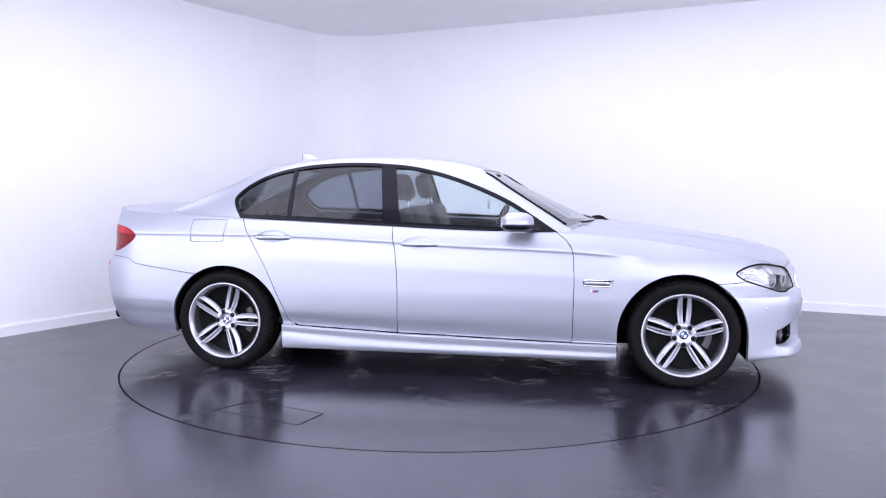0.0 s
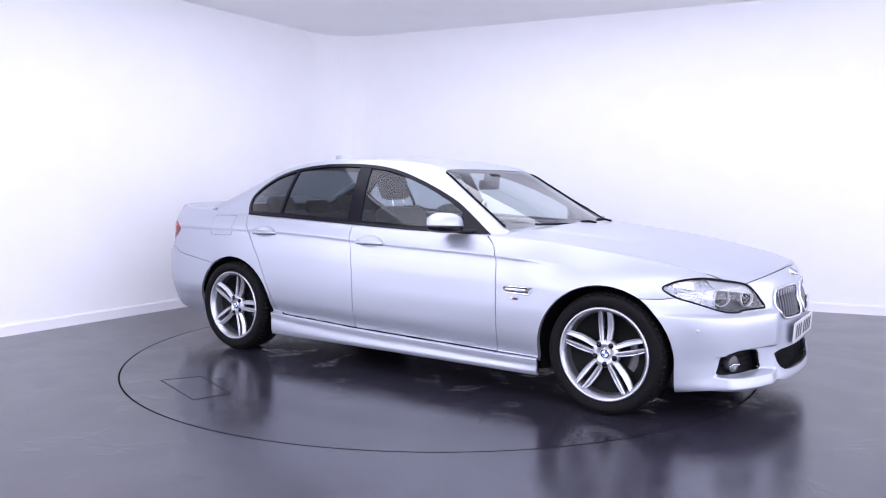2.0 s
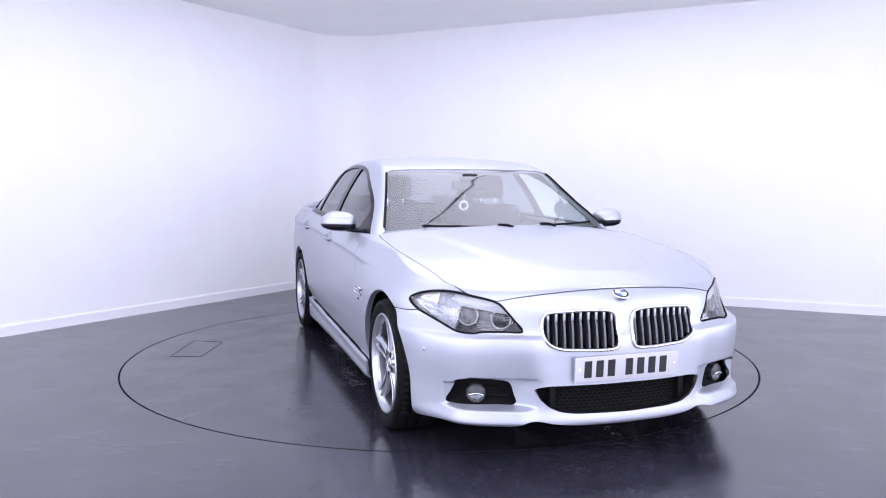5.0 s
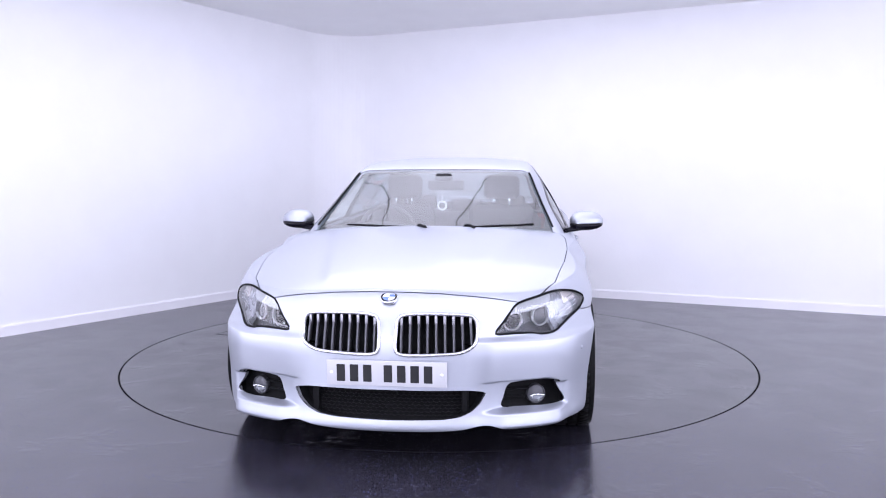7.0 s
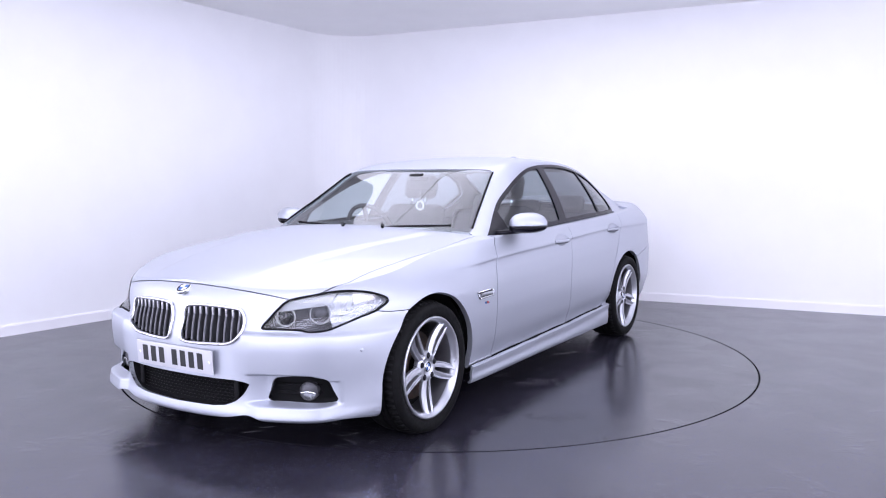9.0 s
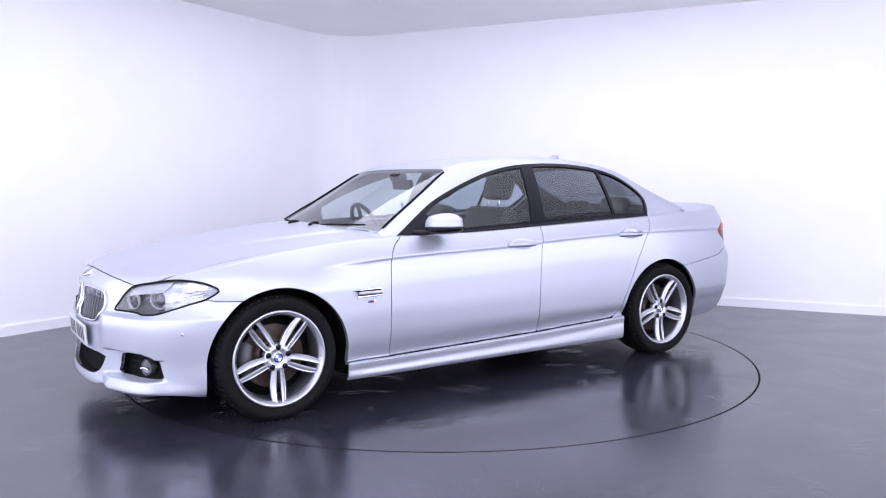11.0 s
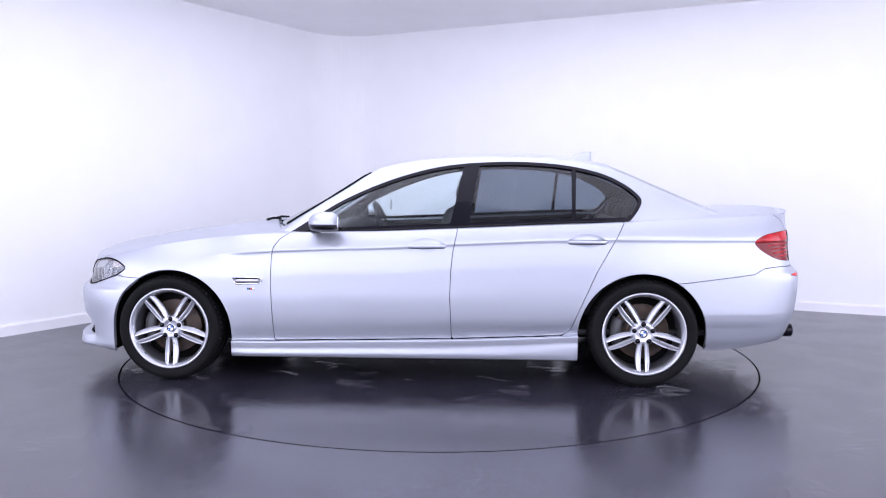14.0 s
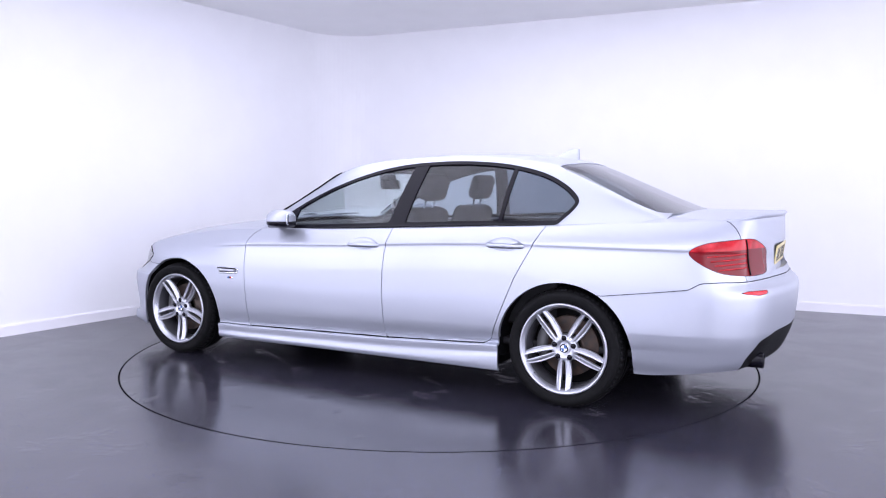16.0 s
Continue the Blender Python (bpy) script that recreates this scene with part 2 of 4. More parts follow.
tagged(mesh_object("ceiling", bm, CEIL, False), "flat white painted studio ceiling", "ceiling", kind="structure")

# ---- the turntable ----
turntable = tagged(new("turntable"), "round dark vinyl turntable flush in the floor, damp in places", "turntable")
HATCH = [(-.94, -1.745), (-.40, -1.915), (-.335, -1.70), (-.815, -1.535)]
bm = bmesh.new()
n = 160
top = [bm.verts.new(((R_DISC - .008) * math.cos(2 * math.pi * i / n), (R_DISC - .008) * math.sin(2 * math.pi * i / n), 0)) for i in range(n)]
low = [bm.verts.new((v.co.x, v.co.y, -.05)) for v in top]
for i in range(n):
    bm.faces.new((low[i], low[(i + 1) % n], top[(i + 1) % n], top[i]))
mid = sum((Vector(p) for p in HATCH), Vector((0, 0))) / 4
hole = [bm.verts.new((*(mid + (Vector(p) - mid) * 1.035), 0)) for p in HATCH]
es = [bm.edges.new((top[i], top[(i + 1) % n])) if not bm.edges.get((top[i], top[(i + 1) % n])) else bm.edges.get((top[i], top[(i + 1) % n])) for i in range(n)]
es += [bm.edges.new((hole[i], hole[(i + 1) % 4])) for i in range(4)]
bmesh.ops.triangle_fill(bm, edges=es, use_beauty=True)
for f in bm.faces:
    if abs(f.normal.z) > .5 and f.normal.z < 0:
        f.normal_flip()
part("platform", bm, DISC, turntable, "", False)
bm = bmesh.new()
lid_top = [bm.verts.new((*p, 0)) for p in HATCH]
lid_low = [bm.verts.new((*p, -.02)) for p in HATCH]
bm.faces.new(lid_top)
for i in range(4):
    bm.faces.new((lid_low[i], lid_low[(i + 1) % 4], lid_top[(i + 1) % 4], lid_top[i]))
cover = part("hatch_cover", bm, DISC, turntable, "four-sided vinyl hatch cover in the platform", False)
for i in range(4):
    a, b = Vector((*HATCH[i], 0)), Vector((*HATCH[(i + 1) % 4], 0))
    bm = bmesh.new()
    tube(bm, [a, b], .0024, sides=6, flat=.5)
    part("hatch_edge", bm, SEAM, cover, "black metal edge strip")
bm = bmesh.new()
bmesh.ops.create_cone(bm, cap_ends=True, segments=64, radius1=2.2, radius2=2.2, depth=.01, matrix=Matrix.Translation((0, 0, -.045)))
part("frame_plate", bm, SEAM, turntable, "black steel plate below the platform", False)


# ---- the car's master surfaces: x forward from mid-wheelbase, y to its left, z up from the ground ----
def curve(xs, ys):
    """A smooth function through the given stations, level beyond their ends."""
    o = np.argsort(xs)
    xs, ys = np.array(xs, float)[o], np.array(ys, float)[o]
    d = np.diff(ys) / np.diff(xs)
    m = np.concatenate([[d[0]], (d[:-1] + d[1:]) / 2, [d[-1]]])
    m[1:-1][d[:-1] * d[1:] <= 0] = 0

    def f(x):
        x = np.clip(np.asarray(x, float), xs[0], xs[-1])
        i = np.clip(np.searchsorted(xs, x) - 1, 0, len(xs) - 2)
        h = xs[i + 1] - xs[i]
        t = (x - xs[i]) / h
        return (ys[i] * (1 + 2 * t) * (1 - t) ** 2 + m[i] * h * t * (1 - t) ** 2
                + ys[i + 1] * t * t * (3 - 2 * t) + m[i + 1] * h * t * t * (t - 1))
    return f


def table(text):
    """Reads 'a:b a:b' into a smooth function."""
    pairs = [w.split(":") for w in text.split()]
    return curve([float(a) for a, b in pairs], [float(b) for a, b in pairs])


def ramp(x, a, b):
    t = np.clip((x - a) / (b - a), 0, 1)
    return t * t * (3 - 2 * t)


# the outline seen from above, from the middle of the nose round the flank to the middle of the tail
PLAN = np.array([(2.312, 0), (2.302, .2), (2.262, .40), (2.19, .56), (2.09, .69), (1.96, .79), (1.80, .870), (1.62, .914),
                 (1.45, .930), (1.2, .933), (.85, .930), (.3, .922), (-.3, .920), (-.9, .922), (-1.25, .930), (-1.48, .934),
                 (-1.8, .922), (-2.1, .892), (-2.3, .842), (-2.43, .755), (-2.50, .62), (-2.56, .38), (-2.60, .15), (-2.605, 0)])
Q_AT = np.concatenate([[0], np.cumsum(np.linalg.norm(np.diff(PLAN, axis=0), axis=1))])
ghost_q = np.concatenate([[-Q_AT[1]], Q_AT, [2 * Q_AT[-1] - Q_AT[-2]]])
PLAN_X = curve(ghost_q, np.concatenate([[PLAN[1, 0]], PLAN[:, 0], [PLAN[-2, 0]]]))
PLAN_Y = curve(ghost_q, np.concatenate([[-PLAN[1, 1]], PLAN[:, 1], [-PLAN[-2, 1]]]))
Q_END = Q_AT[-1]

# how far the skin lies inside that outline, by height, for five zones
NOSE = table(".15:.09 .175:.01 .20:-.006 .25:.002 .30:.006 .38:.009 .46:.010 .53:.012 .565:.018 .60:.033 .68:.045 .74:.066 .775:.09 .80:.115")
WING = table(".15:.06 .18:.03 .24:.012 .35:.006 .5:.0 .66:.0 .72:.012 .77:.032 .80:.05 .84:.08 .87:.107 .90:.136 .95:.2")
DOOR = table(".15:.09 .157:.03 .165:.022 .182:.016 .21:.020 .245:.015 .256:.017 .263:.046 .28:.043 .31:.034 .36:.021 .45:.008 .58:.0 .70:.0 .78:.005 .82:.0100"
             " .848:.0124 .858:.0118 .868:.0088 .876:.0110 .89:.0175 .93:.042 .975:.078 1.0:.10")
HIP = table(".15:.07 .19:.04 .35:.012 .5:.0 .65:.0 .75:.004 .82:.0098 .848:.0120 .858:.0114 .868:.0088 .876:.0104 .89:.0145 .93:.037 .98:.083 1.02:.140 1.06:.22")
TAIL = table(".15:.25 .2:.17 .28:.07 .36:.035 .5:.01 .62:.0 .69:.008 .73:.045 .78:.07 .95:.085 1.02:.088 1.06:.09")
SILL_TOP = table("1.2:.2595 .814:.2605 .25:.271 -.304:.283 -.846:.305 -.99:.314 -1.2:.325")
CREASE = table("1.6:.78 1.17:.797 .816:.821 -.086:.853 -.344:.868 -1.067:.897 -2.08:.899 -2.4:.89")
EDGE = table("2.3:.782 2.2:.772 2.1:.768 2.0:.776 1.9:.792 1.8:.812 1.5:.868 1.0:.925 .7:.937 0:.957 -.4:.971 -1.0:.996 -1.4:1.012"
             " -1.8:1.035 -2.2:1.05 -2.5:1.062")
SPINE = table("2.24:.785 2.1:.822 2.0:.843 1.75:.888 1.5:.924 1.2:.960 .95:.988 .5:1.0 -1.5:1.05 -1.9:1.082 -2.2:1.088 -2.45:1.09 -2.6:1.075")


def inset(q, x, z):
    zz = z + (0.86 - CREASE(x)) * ramp(z, .45, .65) - (SILL_TOP(x) - .2605) * ramp(z, .42, .32) * ramp(z, .15, .26)
    wf, wd, wh, wr = ramp(q, 1.25, .65), ramp(x, 1.35, .95), ramp(x, -1.0, -1.5), ramp(q, Q_END - 1.15, Q_END - .55)
    side = WING(z) * (1 - wd) + DOOR(zz) * wd
    side = side * (1 - wh) + HIP(zz) * wh
    off = (NOSE(z) * wf + side * (1 - wf)) * (1 - wr) + TAIL(z) * wr
    # fuller bumper corner, the ledge under the headlamps, the blade along the chin
    off = off - .036 * ramp(q, .48, .78) * ramp(q, 1.5, 1.1) * ramp(z, .66, .56)
    off = off - .026 * ramp(q, .33, .46) * ramp(q, 1.15, .85) * ramp(z, .584, .566) * ramp(z, .22, .56)
    # undercut beside the intake, lower break line of the tail
    lid = .395 - .03 * ramp(q, .70, .80)
    off = off + .034 * ramp(q, .40, .53) * ramp(q, .835, .80) * ramp(z, lid, lid - .009) * ramp(z, .258, .270)
    off = off + .11 * np.clip(.455 - z, 0, .3) * ramp(x, -1.72, -1.9)
    return off - .028 * ramp(q, .40, .5) * ramp(q, .86, .74) * ramp(z, .266, .250) * ramp(z, .17, .2)


NV = 150
CHIN = table("0:.180 .33:.192 .41:.207 .44:.208 .51:.190 .6:.186 .9:.185 1.05:.166 1.2:.156 1.6:.156")


def body_grid(nq=330, nv=NV, nd=34):
    """The left half of the body: positions [columns, rows, 3] and the arc q of each."""
    q = np.linspace(0, Q_END, nq)[:, None]
    x0, y0 = PLAN_X(q), PLAN_Y(q)
    tx, ty = PLAN_X(q + .004) - PLAN_X(q - .004), PLAN_Y(q + .004) - PLAN_Y(q - .004)
    tx[0], tx[-1] = 0, 0
    ty[0], ty[-1] = 1, -1
    n = np.hypot(tx, ty)
    nx, ny = ty / n, -tx / n
    low = CHIN(q) + .066 * ramp(x0, -1.3, -1.8) + .045 * ramp(x0, -1.9, -2.4)
    v = np.linspace(0, 1, nv)[None]
    top = EDGE(x0 - .05 * nx)
    z = low + (top - low) * v
    off = inset(q, x0, z)
    ring = np.stack([x0 - nx * off, y0 - ny * off, z], -1)
    ring[0, :, 1] = ring[-1, :, 1] = 0
    e = ring[:, -1:]
    k = np.linspace(1, 0, nd + 1)[None, 1:]
    zc = np.maximum(SPINE(e[..., 0]), e[..., 2])
    deck = np.stack([e[..., 0] + 0 * k, e[..., 1] * k, e[..., 2] + (zc - e[..., 2]) * (1 - k ** 2.3)], -1)
    # the bonnet stands a little higher between two creases
    crease = .30 + .30 * np.clip((2.2 - deck[..., 0]) / 1.4, 0, 1)
    deck[..., 2] += .009 * (1 - ramp(deck[..., 1], crease - .02, crease + .035)) * ramp(deck[..., 0], .85, 1.0) * ramp(deck[..., 0], 2.21, 2.05)
    g = np.concatenate([ring, deck], 1)
    return g, np.broadcast_to(q, g.shape[:2])


# greenhouse: foot of the side glass, roof rail, and the line over the middle
FOOT_Y = table("1.0:.78 .77:.80 .5:.835 0:.845 -.5:.845 -1:.84 -1.35:.826 -1.6:.806 -1.9:.796 -2.1:.786 -2.25:.78")
FOOT_Z = table("1.0:.75 .85:.88 .77:.925 .5:.93 0:.945 -.5:.955 -1:.985 -1.4:1.0 -1.8:1.012 -2.25:1.03")
RAIL_Y = table("1.0:.74 .77:.728 .55:.665 .4:.621 .232:.585 0:.572 -.3:.567 -.67:.567 -1.1:.565 -1.35:.56 -1.6:.598 -1.85:.652 -2.05:.695 -2.25:.72")
RAIL_Z = table("1.0:.83 .77:.98 .55:1.125 .4:1.223 .232:1.328 .1:1.372 0:1.388 -.3:1.410 -.67:1.413 -1.1:1.385 -1.35:1.335 -1.6:1.222 -1.85:1.11 -2.05:1.035 -2.25:.98")
ROOF_Z = table("1.0:.965 .93:.995 .77:1.07 .55:1.172 .4:1.242 .2:1.335 .1:1.372 -.05:1.408 -.3:1.438 -.6:1.449 -.9:1.443 -1.15:1.42 -1.335:1.383 -1.6:1.275 -1.85:1.165 -2.05:1.085 -2.25:1.01")
BULGE = table("1:.0 .6:.012 0:.02 -1:.02 -1.4:.008 -1.7:-.03 -1.95:-.035 -2.25:-.01")


def cabin_grid(nx=190, ns=30, nt=22):
    x = np.linspace(1.0, -2.25, nx)[:, None]
    t = np.linspace(0, 1, ns)[None]
    yb, zb, yr, zr, zc = FOOT_Y(x), FOOT_Z(x), RAIL_Y(x), RAIL_Z(x), ROOF_Z(x)
    b = BULGE(x) * 4 * t * (1 - t)
    side = np.stack([x + 0 * t, yb + (yr - yb) * t + b, zb + (zr - zb) * t + b * .4], -1)
    k = np.linspace(1, 0, nt + 1)[None, 1:] ** .8
    top = np.stack([x + 0 * k, yr * k, zr + (zc - zr) * (1 - k ** 2.4)], -1)
    g = np.concatenate([side, top], 1)
    for _ in range(5):
        a = slice(ns - 7, ns + 5)
        g[:, a, 1:] = (g[:, ns - 8:ns + 4, 1:] + 2 * g[:, a, 1:] + g[:, ns - 6:ns + 6, 1:]) / 4
    return g


# ---- cutting the surfaces into panels ----
class Skin:
    def __init__(self, pos, nor, arc, faces):
        self.pos, self.nor, self.arc, self.faces = pos, nor, arc, faces


def grid_skin(g, q):
    du, dv = np.gradient(g, axis=0), np.gradient(g, axis=1)
    n = np.cross(du, dv)
    n[:, -1, 1] = 0
    n[0, :, 1] = n[-1, :, 1] = 0 if abs(g[0, 0, 1]) < 1e-6 else n[0, :, 1]
    size = np.linalg.norm(n, axis=-1, keepdims=True)
    n = n / np.maximum(size, 1e-9)
    a, b = g.shape[:2]
    i = np.arange(a * b).reshape(a, b)
    f = np.stack([i[:-1, :-1], i[1:, :-1], i[1:, 1:], i[:-1, 1:]], -1).reshape(-1, 4)
    return Skin(g.reshape(-1, 3).copy(), n.reshape(-1, 3), np.array(q).reshape(-1).copy(), [tuple(r) for r in f.tolist()])


def cut(s, val):
    """Splits the skin where val is 0: the parts with val below and above it."""
    pos, nor, arc, v = s.pos.tolist(), s.nor.tolist(), s.arc.tolist(), val.tolist()
    low, high, made = [], [], {}

    def between(i, j):
        k = (i, j) if i < j else (j, i)
        if k not in made:
            t = v[k[0]] / (v[k[0]] - v[k[1]])
            for arr in (pos, nor):
                arr.append([p + (r - p) * t for p, r in zip(arr[k[0]], arr[k[1]])])
            arc.append(arc[k[0]] + (arc[k[1]] - arc[k[0]]) * t)
            made[k] = len(pos) - 1
        return made[k]

    for f in s.faces:
        signs = [v[i] < 0 for i in f]
        if all(signs):
            low.append(f)
        elif not any(signs):
            high.append(f)
        else:
            a, b = [], []
            for k, i in enumerate(f):
                j = f[(k + 1) % len(f)]
                (a if v[i] < 0 else b).append(i)
                if (v[i] < 0) != (v[j] < 0):
                    m = between(i, j)
                    a.append(m)
                    b.append(m)
            if len(a) > 2:
                low.append(tuple(a))
            if len(b) > 2:
                high.append(tuple(b))
    pos, nor, arc = np.array(pos), np.array(nor), np.array(arc)
    return tidy(Skin(pos, nor, arc, low)), tidy(Skin(pos, nor, arc, high))


def tidy(s):
    used = sorted({i for f in s.faces for i in f})
    if not used:
        return Skin(np.zeros((0, 3)), np.zeros((0, 3)), np.zeros(0), [])
    at = dict(zip(used, range(len(used))))
    return Skin(s.pos[used], s.nor[used], s.arc[used], [tuple(at[i] for i in f) for f in s.faces])


def signed(uv, poly):
    """Distance to a closed outline, below 0 inside."""
    p = np.array(poly, float)
    a, b = p, np.roll(p, -1, 0)
    best, inside = np.full(len(uv), 1e9), np.zeros(len(uv), bool)
    for (ax, ay), (bx, by) in zip(a, b):
        ex, ey = bx - ax, by - ay
        wx, wy = uv[:, 0] - ax, uv[:, 1] - ay
        t = np.clip((wx * ex + wy * ey) / (ex * ex + ey * ey + 1e-12), 0, 1)
        best = np.minimum(best, np.hypot(wx - ex * t, wy - ey * t))
        cross = (ay > uv[:, 1]) != (by > uv[:, 1])
        if ey:
            inside ^= cross & (uv[:, 0] < ax + (uv[:, 1] - ay) * ex / ey)
    return np.where(inside, -best, best)


def rounded(poly, n=5, closed=True):
    """A smooth outline through the points."""
    p = np.array(poly, float)
    k = len(p)
    out = []
    for i in range(k if closed else k - 1):
        p0, p1, p2, p3 = (p[(i + d) % k] if closed else p[min(max(i + d, 0), k - 1)] for d in (-1, 0, 1, 2))
        for t in np.arange(n) / n:
            out.append(.5 * (2 * p1 + (p2 - p0) * t + (2 * p0 - 5 * p1 + 4 * p2 - p3) * t * t + (3 * p1 - p0 - 3 * p2 + p3) * t ** 3))
    if not closed:
        out.append(p[-1])
    return np.array(out)


def xz(s):
    return s.pos[:, [0, 2]]


def xy(s):
    return s.pos[:, :2]


def qz(s):
    return np.stack([s.arc, s.pos[:, 2]], -1)


def carve(s, plane, poly, gap=.0022):
    """The piece inside an outline, and the rest, with a seam between them."""
    inside, rest = cut(s, signed(plane(s), poly) + gap)
    rest = cut(rest, signed(plane(rest), poly) - gap)[1] if gap else rest
    return inside, rest


def mirrored(s):
    k = np.array([1, -1, 1])
    return Skin(s.pos * k, s.nor * k, s.arc, [f[::-1] for f in s.faces])


def moved(s, d):
    return Skin(s.pos + s.nor * d, s.nor, s.arc, s.faces)


def largest(s):
    """The biggest connected piece."""
    root = list(range(len(s.pos)))

    def find(i):
        while root[i] != i:
            root[i] = root[root[i]]
            i = root[i]
        return i
    for f in s.faces:
        for i in f[1:]:
            root[find(i)] = find(f[0])
    count = {}
    for f in s.faces:
        count[find(f[0])] = count.get(find(f[0]), 0) + 1
    best = max(count, key=count.get)
    return tidy(Skin(s.pos, s.nor, s.arc, [f for f in s.faces if find(f[0]) == best]))


def rim_edges(s):
    seen = {}
    for f in s.faces:
        for i, a in enumerate(f):
            b = f[(i + 1) % len(f)]
            if (b, a) in seen:
                del seen[(b, a)]
            else:
                seen[(a, b)] = 1
    return list(seen)


def panel(name, skins, mat, parent, label="", fold=.012, own=False):
    """One mesh from pieces of skin, with folded-in edges."""
    verts, norms, faces, nmat = [], [], [], []
    for s in skins:
        if not s.faces:
            continue
        o = len(verts)
        verts += s.pos.tolist()
        norms += [(0, 0, 0)] * len(s.pos) if own else s.nor.tolist()
        faces += [tuple(i + o for i in f) for f in s.faces]
        if fold:
            for a, b in rim_edges(s):
                if abs(s.pos[a][1]) < 1e-5 and abs(s.pos[b][1]) < 1e-5:
                    continue
                k = len(verts)
                pa, pb = s.pos[a], s.pos[b]
                verts += [pa.tolist(), pb.tolist(), (pb - s.nor[b] * fold).tolist(), (pa - s.nor[a] * fold).tolist()]
                norms += [(0, 0, 0)] * 4
                faces.append((k + 1, k, k + 3, k + 2))
    me = bpy.data.meshes.new(name)
    me.from_pydata(verts, [], faces)
    me.materials.append(mat)
    for p in me.polygons:
        p.use_smooth = True
    me.normals_split_custom_set_from_vertices(norms)
    ob = new(name, me)
    ob.parent = parent
    return tagged(ob, label)


def on_body(q, z, out=0.0):
    """Points of the left flank at arc q and height z, that far outside the skin."""
    q, z = np.asarray(q, float), np.asarray(z, float)
    x0, y0 = PLAN_X(q), PLAN_Y(q)
    tx, ty = PLAN_X(q + .004) - PLAN_X(q - .004), PLAN_Y(q + .004) - PLAN_Y(q - .004)
    n = np.hypot(tx, ty)
    off = inset(q, x0, z) - out
    return np.stack([x0 - ty / n * off, y0 + tx / n * off, z], -1)


def arc_at(x):
    qs = np.linspace(0, Q_END, 4000)
    return float(np.interp(-x, -PLAN_X(qs), qs))


CABIN = cabin_grid()


def on_cabin(x, z, out=0.0):
    """Points of the left side glass at x and height z."""
    res = []
    for a, b in zip(np.atleast_1d(x), np.atleast_1d(z)):
        k = np.clip((1.0 - a) / 3.25 * (len(CABIN) - 1), 0, len(CABIN) - 1.001)
        i = int(k)
        col = CABIN[i] * (1 - k + i) + CABIN[i + 1] * (k - i)
        res.append((a, np.interp(b, col[:32, 2], col[:32, 1]) + out * .9, b + out * .4))
    return np.array(res)


def flip(pts, side):
    return [(p[0], p[1] * side, p[2]) for p in pts]


# ---- the car ----
car = tagged(new("car"), "silver four-door saloon with chrome grille and double-spoke alloy wheels", "car")

G, Q = body_grid()
B = grid_skin(G, Q)
cowl = [(.90 - .2 * (y / .75) ** 2, y) for y in np.linspace(.79, 0, 9)]
hole = [(-1.97, -.2), (-1.97, .60), (-1.85, .80), (.5, .80), *cowl, (.90, -.2)]
B = cut(B, signed(xy(B), hole))[1]
ARCH = ((1.472, .318, .388), (-1.474, .312, .391))
for ax, az, ar in ARCH:
    d = np.where(B.pos[:, 2] > az, np.hypot(B.pos[:, 0] - ax, B.pos[:, 2] - az) - ar, np.abs(B.pos[:, 0] - ax) - ar)
    B = cut(B, np.where(B.pos[:, 1] > .5, d, 1.0))[1]

HEAD = rounded([(.485, .597), (.525, .645), (.560, .682), (.616, .722), (.75, .744), (.877, .757), (.989, .749), (1.06, .731), (1.101, .704),
                (1.03, .662), (.95, .637), (.86, .610), (.79, .590), (.71, .584), (.665, .592), (.56, .594)], 4)
KIDNEY = rounded([(.355, .681), (.20, .688), (.085, .684), (.046, .664), (.037, .60), (.038, .535), (.065, .516), (.14, .514), (.22, .517), (.318, .524),
                  (.374, .553), (.397, .602), (.396, .645), (.385, .668)], 4)
INTAKE = [(-.2, .362), (.36, .360), (.42, .354), (.432, .345), (.405, .30), (.365, .265), (.31, .243), (.24, .235), (0, .230), (-.2, .230)]
FOG = rounded([(.545, .372), (.60, .382), (.66, .388), (.72, .387), (.765, .381), (.792, .362), (.812, .318), (.826, .270), (.73, .266), (.60, .270), (.515, .272), (.525, .32)], 3)
LAMP = rounded([(5.039, .893), (5.1, .934), (5.2, .951), (5.356, .961), (5.52, .955), (5.69, .90), (5.70, .84), (5.67, .775), (5.5, .766), (5.33, .774), (5.2, .79), (5.09, .84)], 4)
REFLEX = [(5.30, .688), (5.36, .697), (5.53, .692), (5.52, .675), (5.43, .671)]
BUMPER = [(-.2, 0), (-.2, .776), (.1, .775), (.25, .769), (.4, .757), (.5, .745), (.6, .728), (.75, .70), (.9, .68), (1.0, .665), (1.1, .652), (1.25, .648), (1.6, .645), (1.6, 0)]
TAIL_BUMPER = [(4.3, .05), (4.3, .645), (4.6, .645), (5.04, .70), (5.10, .735), (5.2, .742), (Q_END + .2, .742), (Q_END + .2, .05)]
DIFFUSER = [(5.36, .0), (5.40, .33), (5.50, .42), (5.7, .45), (Q_END + .2, .46), (Q_END + .2, 0)]
BONNET = [(2.6, -.2), (2.6, .58), (2.12, .60), (2.0, .675), (1.91, .722), (1.6, .775), (1.3, .80), (1.0, .80), (.85, .78), (.70, .76), (.2, .5), (.2, -.2)]
BOOT = [(-1.9, -.2), (-1.9, .62), (-2.2, .695), (-2.37, .715), (-2.9, .72), (-2.9, -.2)]
